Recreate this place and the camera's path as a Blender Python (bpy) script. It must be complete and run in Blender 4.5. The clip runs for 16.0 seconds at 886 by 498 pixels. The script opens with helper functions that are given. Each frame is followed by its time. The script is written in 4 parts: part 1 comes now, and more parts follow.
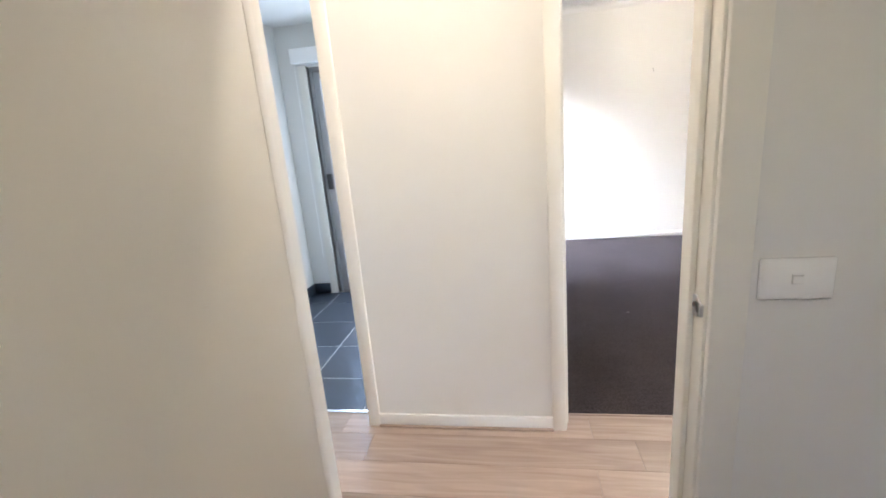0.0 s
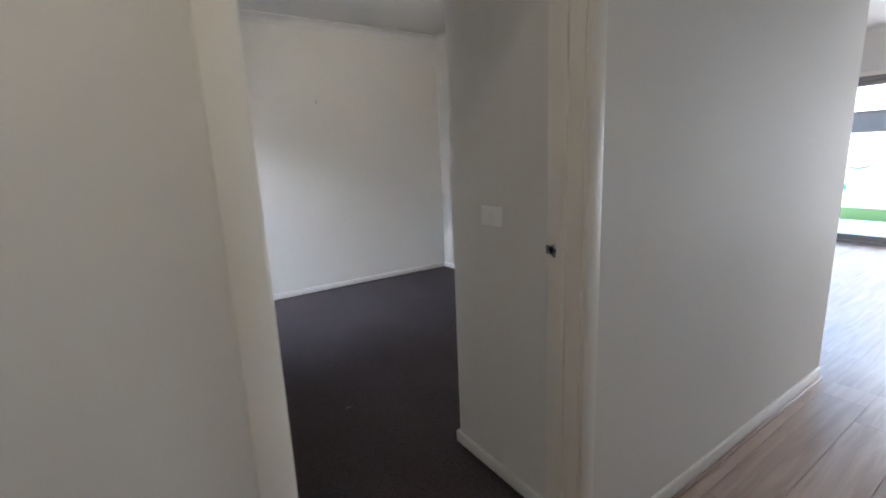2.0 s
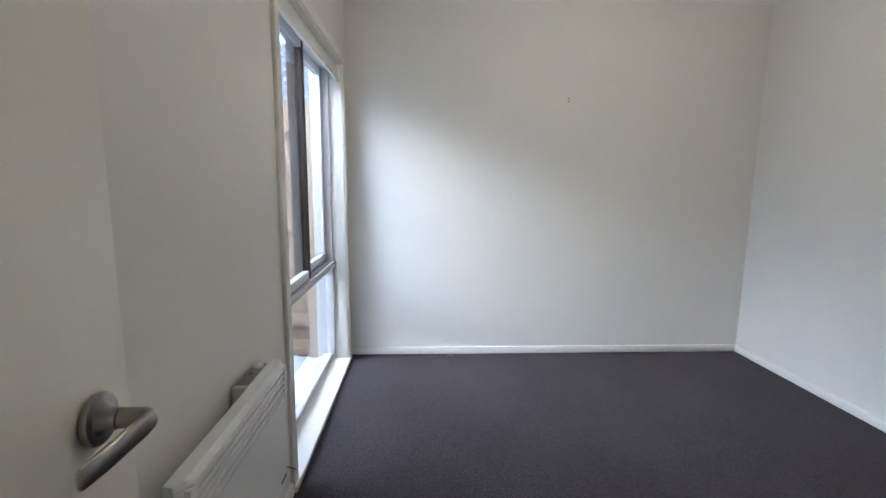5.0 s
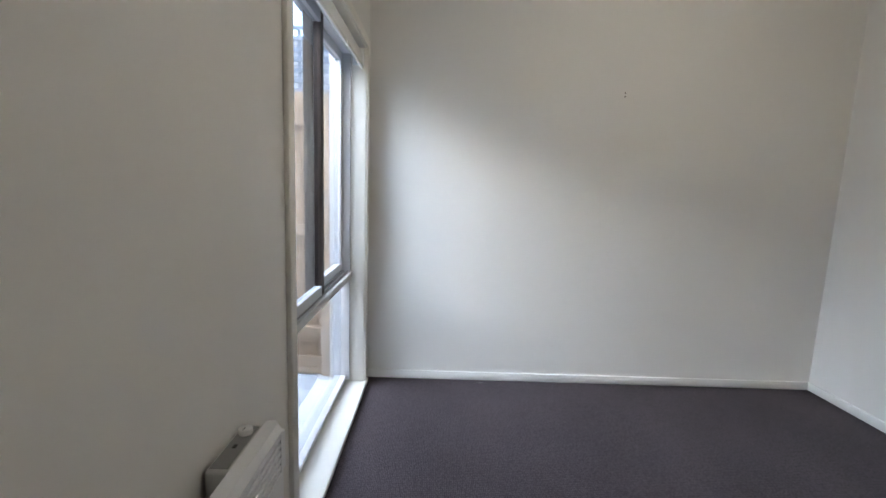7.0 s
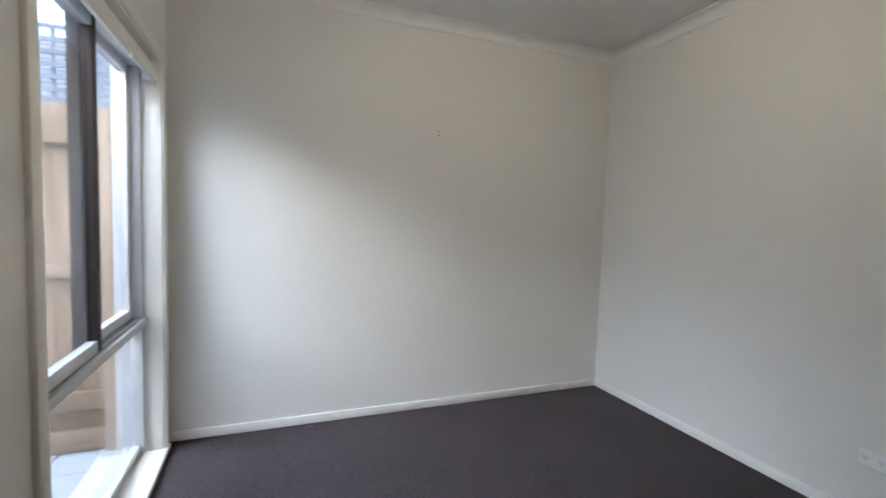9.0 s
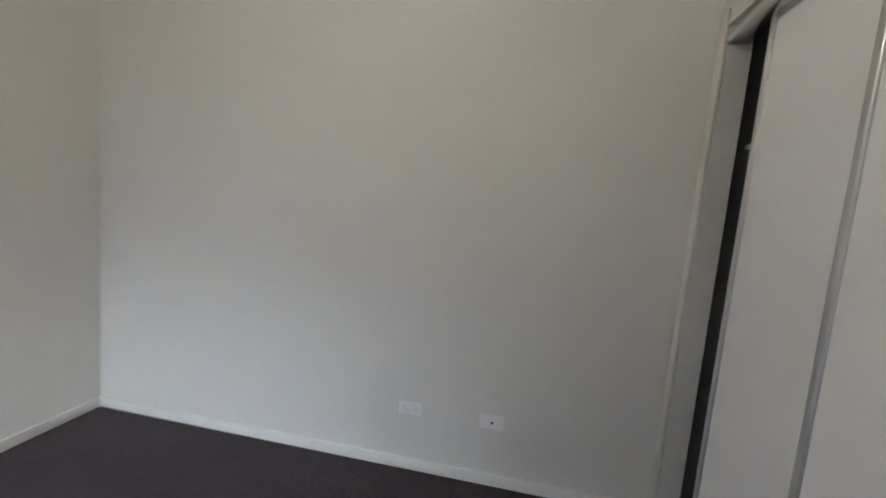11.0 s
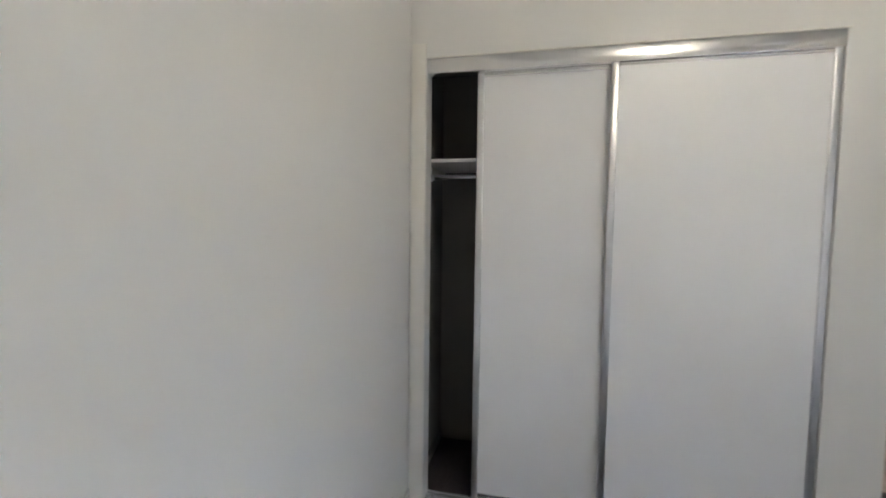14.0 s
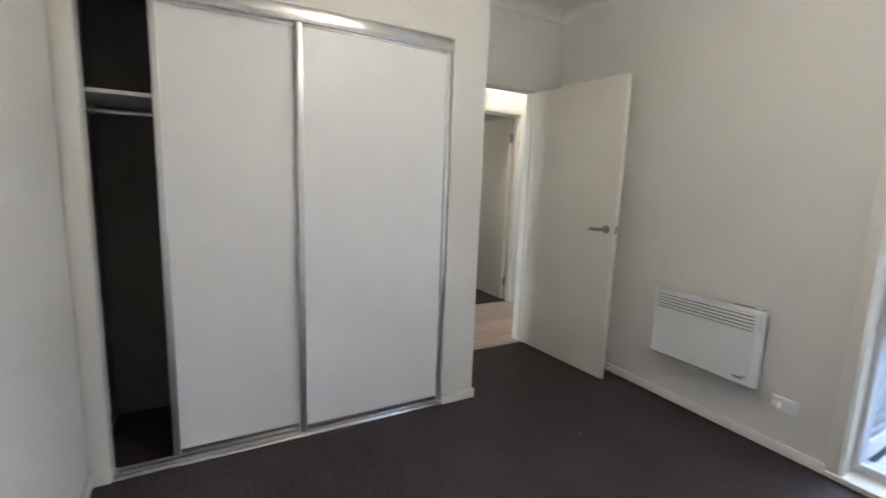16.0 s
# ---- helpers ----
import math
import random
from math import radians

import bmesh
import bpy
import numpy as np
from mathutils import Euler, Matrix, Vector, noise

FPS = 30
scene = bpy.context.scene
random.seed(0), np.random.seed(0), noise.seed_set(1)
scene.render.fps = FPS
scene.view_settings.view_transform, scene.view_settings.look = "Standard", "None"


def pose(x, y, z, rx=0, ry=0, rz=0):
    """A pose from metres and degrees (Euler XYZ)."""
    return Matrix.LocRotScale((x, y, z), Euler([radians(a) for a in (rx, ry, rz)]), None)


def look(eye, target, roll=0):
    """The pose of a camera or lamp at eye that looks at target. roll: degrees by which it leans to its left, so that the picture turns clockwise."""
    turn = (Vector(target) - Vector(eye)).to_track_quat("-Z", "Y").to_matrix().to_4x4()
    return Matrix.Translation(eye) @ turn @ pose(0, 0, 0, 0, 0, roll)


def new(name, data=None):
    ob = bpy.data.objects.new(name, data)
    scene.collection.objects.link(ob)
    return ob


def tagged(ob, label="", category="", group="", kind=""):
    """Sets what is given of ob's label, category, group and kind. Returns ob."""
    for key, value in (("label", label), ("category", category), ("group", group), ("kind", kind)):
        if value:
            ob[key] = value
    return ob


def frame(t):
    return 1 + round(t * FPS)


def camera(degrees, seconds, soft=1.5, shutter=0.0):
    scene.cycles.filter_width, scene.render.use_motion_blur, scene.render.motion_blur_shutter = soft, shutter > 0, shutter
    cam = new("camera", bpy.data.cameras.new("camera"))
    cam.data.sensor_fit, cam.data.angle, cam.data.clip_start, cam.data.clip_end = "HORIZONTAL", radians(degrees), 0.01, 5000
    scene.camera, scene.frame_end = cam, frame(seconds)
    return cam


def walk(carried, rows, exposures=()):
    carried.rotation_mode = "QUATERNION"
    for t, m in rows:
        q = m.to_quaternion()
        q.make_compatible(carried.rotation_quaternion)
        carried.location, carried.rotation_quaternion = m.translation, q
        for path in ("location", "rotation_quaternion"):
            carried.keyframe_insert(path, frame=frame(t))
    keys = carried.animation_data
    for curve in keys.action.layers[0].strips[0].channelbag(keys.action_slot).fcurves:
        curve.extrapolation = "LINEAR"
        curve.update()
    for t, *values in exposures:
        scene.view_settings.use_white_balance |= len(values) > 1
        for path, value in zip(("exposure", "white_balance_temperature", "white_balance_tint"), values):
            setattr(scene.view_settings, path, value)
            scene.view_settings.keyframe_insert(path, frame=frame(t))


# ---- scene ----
# ---------------- camera and walk ----------------
cam = camera(90.1, 16.0, soft=1.6, shutter=0.35)
PATH = [
    (0, (0.035, -1.99, 1.387), (-0.3, -0.081, 0.895), -4.9),
    (0.5, (-0.03, -1.807, 1.36), (-0.126, 0.132, 0.882), -3.5),
    (1, (-0.043, -1.459, 1.307), (0.148, 0.484, 0.873), -3.2),
    (1.5, (0.0, -1.19, 1.296), (0.699, 0.639, 0.9), -0.9),
    (1.7, (-0.01, -1.076, 1.301), (0.906, 0.657, 0.906), -1.4),
    (2, (0.072, -0.891, 1.319), (1.152, 0.743, 0.917), -2.4),
    (2.2, (0.115, -0.77, 1.331), (1.245, 0.836, 0.917), -2.2),
    (2.5, (0.186, -0.608, 1.34), (1.219, 1.071, 0.998), -1.5),
    (3, (0.288, -0.396, 1.331), (1.244, 1.331, 1.009), -0.6),
    (3.5, (0.383, -0.173, 1.336), (1.307, 1.574, 1.027), -0.2),
    (4, (0.41, -0.026, 1.323), (1.105, 1.824, 1.013), -0.1),
    (4.5, (0.496, 0.166, 1.305), (0.857, 2.113, 1.02), 0.5),
    (5, (0.554, 0.307, 1.306), (0.643, 2.283, 1.013), 0.5),
    (7.5, (0.451, 0.732, 1.312), (0.472, 2.713, 1.037), 2.0),
    (8, (0.492, 0.709, 1.324), (0.674, 2.693, 1.142), 2.1),
    (8.5, (0.505, 0.71, 1.319), (0.943, 2.656, 1.176), 1.8),
    (9, (0.528, 0.72, 1.325), (1.261, 2.576, 1.194), 1.8),
    (9.5, (0.572, 0.711, 1.297), (1.574, 2.438, 1.179), 1.3),
    (10, (0.715, 0.759, 1.341), (2.082, 2.209, 1.168), 3.2),
    (10.2, (0.773, 0.847, 1.349), (2.32, 2.099, 1.148), 3.8),
    (12.5, (1.637, 2.25, 1.315), (3.243, 1.067, 1.166), 1.4),
    (13, (1.858, 2.47, 1.338), (3.094, 0.904, 1.192), -0.4),
    (13.5, (2.169, 2.56, 1.338), (3.056, 0.771, 1.22), -0.2),
    (14, (2.42, 2.628, 1.36), (2.878, 0.686, 1.228), 0.7),
    (14.5, (2.667, 2.708, 1.328), (2.659, 0.716, 1.146), 0.4),
    (15, (2.709, 2.741, 1.334), (2.291, 0.801, 1.085), 1.4),
    (15.5, (2.671, 2.779, 1.334), (1.981, 0.921, 1.068), 2.0),
    (16, (2.593, 2.83, 1.334), (1.635, 1.101, 1.03), 2.1),
]
EXPOSURES = [(0.0, 5.25, 6200, 13), (0.5, 4.5, 5900, 11), (1.0, 4.4, 5850, 10), (1.5, 4.25, 5950, 9), (2.0, 3.6, 5950, 11), (2.5, 3.5, 5750, 9), (3.0, 4.1, 5550, 9), (3.5, 4.15, 5550, 9), (5.0, 3.95, 5850, 9),
             (7.5, 3.7, 6100, 9), (9.0, 3.7, 6150, 9), (10.0, 3.65, 6200, 9), (12.5, 4.0, 6200, 9), (14.0, 4.25, 6000, 8), (16.0, 4.4, 6000, 8)]
walk(cam, [(t, look(eye, target, roll)) for t, eye, target, roll in PATH], EXPOSURES)

# ---------------- world and sun ----------------
world = bpy.data.worlds.new("world")
scene.world = world
world.use_nodes = True
wn = world.node_tree
sky = wn.nodes.new("ShaderNodeTexSky")
sky.sky_type = "NISHITA"
sky.sun_disc = False
sky.sun_elevation = radians(26)
sky.sun_rotation = radians(250.3)
sky.dust_density = 0.8
sky.ozone_density = 0.3
wn.nodes["Background"].inputs["Strength"].default_value = 0.15
wn.links.new(sky.outputs["Color"], wn.nodes["Background"].inputs["Color"])
sun_data = bpy.data.lights.new("sun", "SUN")
sun_data.energy = 1.15
sun_data.angle = radians(66)
sun_data.color = (0.79, 0.885, 1.0)
sun = new("sun", sun_data)
SUN_FROM = Vector((-0.81, -0.29, 0.42)).normalized()
sun.rotation_euler = SUN_FROM.to_track_quat("Z", "Y").to_euler()
# the sky's light in the opening of the laundry's glass door
opening_data = bpy.data.lights.new("laundry_daylight", "AREA")
opening_data.shape, opening_data.size, opening_data.size_y = "RECTANGLE", 1.0, 1.8
opening_data.energy, opening_data.color = 0.85, (0.72, 0.88, 1.0)
opening = new("laundry_daylight", opening_data)
opening.location = (-0.92, 1.885, 1.02)
opening.rotation_euler = (-math.pi / 2, 0.0, 0.0)
# the sky's light in the opening of the living room's sliding door
wide_data = bpy.data.lights.new("living_daylight", "AREA")
wide_data.shape, wide_data.size, wide_data.size_y = "RECTANGLE", 2.8, 1.85
wide_data.energy, wide_data.color = 8.0, (1.0, 0.96, 0.9)
wide = new("living_daylight", wide_data)
wide.location = (7.62, -1.05, 1.05)
wide.rotation_euler = Vector((1.0, 0.0, 0.0)).to_track_quat("Z", "Y").to_euler()

# ---------------- materials ----------------


def node_material(name):
    m = bpy.data.materials.new(name)
    m.use_nodes = True
    nt = m.node_tree
    return m, nt, nt.nodes["Principled BSDF"]


def surface(name, low, high, rough=0.5, metal=0.0, scale=6.0, fine=120.0, bump=0.05, bump_distance=0.002, rough_var=0.08, spec=0.5):
    """Two scales of noise: broad tone from low to high, and fine relief."""
    m, nt, p = node_material(name)
    tc = nt.nodes.new("ShaderNodeTexCoord")
    big = nt.nodes.new("ShaderNodeTexNoise")
    big.inputs["Scale"].default_value = scale
    big.inputs["Detail"].default_value = 5
    small = nt.nodes.new("ShaderNodeTexNoise")
    small.inputs["Scale"].default_value = fine
    small.inputs["Detail"].default_value = 3
    ramp = nt.nodes.new("ShaderNodeMixRGB")
    ramp.inputs[1].default_value = (*low, 1)
    ramp.inputs[2].default_value = (*high, 1)
    rr = nt.nodes.new("ShaderNodeMapRange")
    rr.inputs[3].default_value = max(0.02, rough - rough_var)
    rr.inputs[4].default_value = min(1.0, rough + rough_var)
    b = nt.nodes.new("ShaderNodeBump")
    b.inputs["Strength"].default_value = bump
    b.inputs["Distance"].default_value = bump_distance
    for t in (big, small):
        nt.links.new(tc.outputs["Object"], t.inputs["Vector"])
    nt.links.new(big.outputs["Fac"], ramp.inputs[0])
    nt.links.new(ramp.outputs[0], p.inputs["Base Color"])
    nt.links.new(big.outputs["Fac"], rr.inputs[0])
    nt.links.new(rr.outputs[0], p.inputs["Roughness"])
    nt.links.new(small.outputs["Fac"], b.inputs["Height"])
    nt.links.new(b.outputs[0], p.inputs["Normal"])
    p.inputs["Metallic"].default_value = metal
    p.inputs["Specular IOR Level"].default_value = spec
    return m


def carpet_material():
    m, nt, p = node_material("loop_pile_carpet")
    tc = nt.nodes.new("ShaderNodeTexCoord")
    mp = nt.nodes.new("ShaderNodeMapping")
    mp.inputs["Scale"].default_value = (1.1, 0.75, 1.0)
    loops = nt.nodes.new("ShaderNodeTexVoronoi")
    loops.inputs["Scale"].default_value = 112
    loops.inputs["Randomness"].default_value = 0.35
    tone = nt.nodes.new("ShaderNodeTexNoise")
    tone.inputs["Scale"].default_value = 3.0
    tone.inputs["Detail"].default_value = 6
    yarn = nt.nodes.new("ShaderNodeTexNoise")
    yarn.inputs["Scale"].default_value = 260
    mix = nt.nodes.new("ShaderNodeMixRGB")
    mix.inputs[1].default_value = (0.032, 0.0255, 0.0288, 1)
    mix.inputs[2].default_value = (0.102, 0.081, 0.091, 1)
    add = nt.nodes.new("ShaderNodeMath")
    add.operation = "MULTIPLY_ADD"
    add.inputs[1].default_value = 0.5
    mul = nt.nodes.new("ShaderNodeMath")
    mul.operation = "MULTIPLY"
    mul.inputs[1].default_value = 0.55
    inv = nt.nodes.new("ShaderNodeMath")
    inv.operation = "MULTIPLY_ADD"
    inv.inputs[1].default_value = -1.0
    inv.inputs[2].default_value = 1.0
    b = nt.nodes.new("ShaderNodeBump")
    b.inputs["Strength"].default_value = 0.8
    b.inputs["Distance"].default_value = 0.003
    nt.links.new(tc.outputs["Object"], mp.inputs["Vector"])
    for t in (loops, tone, yarn):
        nt.links.new(mp.outputs[0], t.inputs["Vector"])
    nt.links.new(yarn.outputs["Fac"], mul.inputs[0])
    nt.links.new(tone.outputs["Fac"], add.inputs[0])
    nt.links.new(mul.outputs[0], add.inputs[2])
    nt.links.new(add.outputs[0], mix.inputs[0])
    # shade between the loops, multiplied into the pile colour
    gaps = nt.nodes.new("ShaderNodeMapRange")
    gaps.inputs[1].default_value = 0.15
    gaps.inputs[2].default_value = 0.65
    gaps.inputs[3].default_value = 1.25
    gaps.inputs[4].default_value = 0.45
    shade = nt.nodes.new("ShaderNodeMixRGB")
    shade.blend_type = "MULTIPLY"
    shade.inputs[0].default_value = 1.0
    nt.links.new(loops.outputs["Distance"], gaps.inputs[0])
    nt.links.new(mix.outputs[0], shade.inputs[1])
    nt.links.new(gaps.outputs[0], shade.inputs[2])
    nt.links.new(shade.outputs[0], p.inputs["Base Color"])
    nt.links.new(loops.outputs["Distance"], inv.inputs[0])
    nt.links.new(inv.outputs[0], b.inputs["Height"])
    nt.links.new(b.outputs[0], p.inputs["Normal"])
    p.inputs["Roughness"].default_value = 0.8
    p.inputs["Specular IOR Level"].default_value = 0.15
    p.inputs["Sheen Weight"].default_value = 0.04
    p.inputs["Sheen Roughness"].default_value = 0.5
    return m


def timber_material(name, dark, light, axis="X", stretch=14.0, rough=0.45, spec=0.5):
    m, nt, p = node_material(name)
    tc = nt.nodes.new("ShaderNodeTexCoord")
    mp = nt.nodes.new("ShaderNodeMapping")
    sc = {"X": (1, stretch, stretch), "Y": (stretch, 1, stretch), "Z": (stretch, stretch, 1)}[axis]
    mp.inputs["Scale"].default_value = sc
    info = nt.nodes.new("ShaderNodeObjectInfo")
    off = nt.nodes.new("ShaderNodeVectorMath")
    off.operation = "SCALE"
    off.inputs[0].default_value = (7.0, 13.0, 5.0)
    addv = nt.nodes.new("ShaderNodeVectorMath")
    addv.operation = "ADD"
    grain = nt.nodes.new("ShaderNodeTexNoise")
    grain.inputs["Scale"].default_value = 2.2
    grain.inputs["Detail"].default_value = 8
    grain.inputs["Distortion"].default_value = 0.8
    knots = nt.nodes.new("ShaderNodeTexNoise")
    knots.inputs["Scale"].default_value = 0.5
    mix = nt.nodes.new("ShaderNodeMixRGB")
    mix.inputs[1].default_value = (*dark, 1)
    mix.inputs[2].default_value = (*light, 1)
    ctr = nt.nodes.new("ShaderNodeMapRange")
    ctr.inputs[1].default_value = 0.32
    ctr.inputs[2].default_value = 0.68
    hsv = nt.nodes.new("ShaderNodeHueSaturation")
    val = nt.nodes.new("ShaderNodeMapRange")
    val.inputs[3].default_value = 0.86
    val.inputs[4].default_value = 1.1
    b = nt.nodes.new("ShaderNodeBump")
    b.inputs["Strength"].default_value = 0.1
    b.inputs["Distance"].default_value = 0.001
    nt.links.new(info.outputs["Random"], off.inputs["Scale"])
    nt.links.new(tc.outputs["Object"], addv.inputs[0])
    nt.links.new(off.outputs[0], addv.inputs[1])
    nt.links.new(addv.outputs[0], mp.inputs["Vector"])
    nt.links.new(mp.outputs[0], grain.inputs["Vector"])
    nt.links.new(mp.outputs[0], knots.inputs["Vector"])
    nt.links.new(grain.outputs["Fac"], ctr.inputs[0])
    nt.links.new(ctr.outputs[0], mix.inputs[0])
    nt.links.new(info.outputs["Random"], val.inputs[0])
    nt.links.new(val.outputs[0], hsv.inputs["Value"])
    nt.links.new(mix.outputs[0], hsv.inputs["Color"])
    nt.links.new(hsv.outputs[0], p.inputs["Base Color"])
    nt.links.new(grain.outputs["Fac"], b.inputs["Height"])
    nt.links.new(b.outputs[0], p.inputs["Normal"])
    p.inputs["Roughness"].default_value = rough
    p.inputs["Specular IOR Level"].default_value = spec
    return m


def glass_material(name, tint=(0.74, 0.76, 0.77)):
    m, nt, p = node_material(name)
    p.inputs["Base Color"].default_value = (*tint, 1)
    p.inputs["Roughness"].default_value = 0.0
    p.inputs["IOR"].default_value = 1.45
    p.inputs["Transmission Weight"].default_value = 1.0
    return m


def lamp_material(name, colour, strength):
    m, nt, p = node_material(name)
    p.inputs["Base Color"].default_value = (0.9, 0.9, 0.88, 1)
    p.inputs["Emission Color"].default_value = (*colour, 1)
    p.inputs["Emission Strength"].default_value = strength
    return m


PLASTER = surface("wall_paint", (0.745, 0.73, 0.7), (0.77, 0.757, 0.73), 0.62, 0, 1.4, 420, 0.10, 0.0012, spec=0.35)
CEILING = surface("ceiling_paint", (0.77, 0.765, 0.75), (0.8, 0.795, 0.78), 0.8, 0, 1.2, 300, 0.06, 0.001, spec=0.2)
TRIM = surface("gloss_trim_paint", (0.785, 0.76, 0.70), (0.815, 0.79, 0.735), 0.42, 0, 3.0, 90, 0.05, 0.001, spec=0.35)
DOORPAINT = surface("door_paint", (0.775, 0.75, 0.675), (0.80, 0.775, 0.705), 0.4, 0, 2.0, 160, 0.05, 0.001)
SKIRT = surface("skirting_enamel", (0.80, 0.79, 0.765), (0.835, 0.825, 0.80), 0.36, 0, 4.0, 90, 0.06, 0.001, spec=0.4)
ROBE_PANEL = surface("robe_panel_vinyl", (0.855, 0.85, 0.855), (0.885, 0.88, 0.885), 0.36, 0, 2.5, 200, 0.03, 0.0008)
PLASTIC = surface("white_plastic", (0.89, 0.89, 0.885), (0.92, 0.92, 0.915), 0.25, 0, 8, 300, 0.02, 0.0005)
HEATER = surface("heater_enamel", (0.78, 0.79, 0.81), (0.82, 0.83, 0.85), 0.35, 0, 5, 250, 0.04, 0.0006)
GREYPLASTIC = surface("grey_plastic", (0.2, 0.2, 0.2), (0.26, 0.26, 0.26), 0.45, 0, 12, 300, 0.05, 0.0006)
PALEGREY = surface("pale_grey_plastic", (0.55, 0.55, 0.54), (0.6, 0.6, 0.59), 0.35, 0, 12, 300, 0.03, 0.0005)
# grey that stands for the shade inside the heater's slots
SLOT = surface("slot_shade", (0.15, 0.15, 0.155), (0.19, 0.19, 0.195), 0.6, 0, 12, 300, 0.05, 0.0006)
TEAL = surface("teal_plastic", (0.02, 0.22, 0.2), (0.03, 0.28, 0.25), 0.4, 0, 12, 300, 0.04, 0.0005)
BLACK = surface("black_plastic", (0.012, 0.012, 0.014), (0.02, 0.02, 0.022), 0.4, 0, 12, 300, 0.05, 0.0006)
NICKEL = surface("satin_nickel", (0.29, 0.277, 0.265), (0.36, 0.345, 0.33), 0.3, 1.0, 20, 500, 0.03, 0.0003)
LATCH_HOLE = surface("latch_hole_timber", (0.06, 0.048, 0.042), (0.12, 0.095, 0.08), 0.8, 0, 60, 200, 0.1, 0.001)
SATIN = surface("satin_anodised_aluminium", (0.62, 0.62, 0.63), (0.7, 0.7, 0.71), 0.38, 1.0, 8, 300, 0.03, 0.0003, rough_var=0.03)
ALUMINIUM = surface("bright_aluminium", (0.74, 0.74, 0.74), (0.82, 0.82, 0.82), 0.21, 1.0, 8, 300, 0.03, 0.0003)
BRONZE = surface("bronze_aluminium", (0.046, 0.034, 0.03), (0.062, 0.047, 0.042), 0.55, 0.0, 8, 300, 0.04, 0.0005, spec=0.2)
GREYFRAME = surface("grey_aluminium", (0.3, 0.3, 0.31), (0.36, 0.36, 0.37), 0.4, 0.0, 8, 300, 0.04, 0.0005)
# frame grey made paler to carry the glow round the glass
LIT_FRAME = surface("lit_grey_aluminium", (0.6, 0.6, 0.62), (0.68, 0.68, 0.7), 0.4, 0.0, 8, 300, 0.04, 0.0005)
CARPET = carpet_material()
OAK = timber_material("oak_laminate", (0.39, 0.29, 0.235), (0.53, 0.42, 0.355), "X", 12.0, 0.3)
FENCE_WOOD = timber_material("fence_pine", (0.26, 0.165, 0.1), (0.4, 0.27, 0.18), "Z", 10.0, 0.8, spec=0.2)
FENCE_RAIL = timber_material("fence_rail_pine", (0.3, 0.2, 0.125), (0.42, 0.29, 0.195), "X", 10.0, 0.8, spec=0.2)
LATTICE = surface("lattice_paint", (0.16, 0.18, 0.22), (0.22, 0.24, 0.28), 0.6, 0, 8, 100, 0.1, 0.001)
TILE = surface("slate_tile", (0.024, 0.033, 0.048), (0.046, 0.058, 0.082), 0.38, 0, 5, 60, 0.15, 0.0012)
GROUT = surface("pale_grout", (0.6, 0.61, 0.62), (0.68, 0.69, 0.7), 0.9, 0, 12, 200, 0.2, 0.001)
PAVER = surface("grey_paver", (0.55, 0.56, 0.58), (0.65, 0.66, 0.68), 0.8, 0, 6, 150, 0.2, 0.0015)
RENDER = surface("pale_grey_render", (0.58, 0.58, 0.58), (0.65, 0.65, 0.65), 0.85, 0, 4, 220, 0.25, 0.002)
WHITE_RENDER = surface("white_render", (0.76, 0.76, 0.75), (0.82, 0.82, 0.81), 0.85, 0, 3, 220, 0.25, 0.002)
ROOF = surface("concrete_roof_tile", (0.1, 0.095, 0.1), (0.17, 0.16, 0.165), 0.75, 0, 5, 120, 0.2, 0.002)
GRASS = surface("lawn_grass", (0.05, 0.11, 0.025), (0.11, 0.2, 0.05), 0.9, 0, 25, 300, 0.6, 0.01, spec=0.2)
GROUND = surface("ground_soil", (0.2, 0.19, 0.17), (0.28, 0.27, 0.24), 0.95, 0, 2, 60, 0.4, 0.006, spec=0.1)
BLIND = surface("blind_fabric", (0.7, 0.7, 0.68), (0.75, 0.75, 0.73), 0.85, 0, 10, 600, 0.15, 0.0006, spec=0.2)
# dark tone standing in for the deep shade inside the wardrobe
ROBE_SHADE = surface("robe_inside_shade", (0.16, 0.152, 0.138), (0.2, 0.19, 0.175), 0.7, 0, 2, 200, 0.05, 0.001)
GREYLINT = surface("lint_fibre", (0.15, 0.14, 0.14), (0.24, 0.22, 0.22), 0.9, 0, 60, 300, 0.1, 0.0005, spec=0.1)
MARK = surface("dark_mark", (0.1, 0.09, 0.08), (0.16, 0.14, 0.13), 0.8, 0, 60, 200, 0.05, 0.0005)
GLASS = glass_material("tinted_window_glass")
CLEAR_GLASS = glass_material("clear_glass", (0.97, 0.98, 0.98))
LAMP_GLOW = lamp_material("downlight_glow", (1.0, 0.86, 0.66), 18.0)

# ---------------- mesh helpers ----------------


def add_box(bm, a, b, bevel=0.0, segments=2):
    made = bmesh.ops.create_cube(bm, size=1.0)["verts"]
    lo = [min(a[i], b[i]) for i in range(3)]
    hi = [max(a[i], b[i]) for i in range(3)]
    for v in made:
        v.co = Vector([lo[i] if v.co[i] < 0 else hi[i] for i in range(3)])
    if bevel > 0:
        edges = {e for v in made for e in v.link_edges}
        bmesh.ops.bevel(bm, geom=list(edges), offset=bevel, segments=segments, affect="EDGES", profile=0.5)


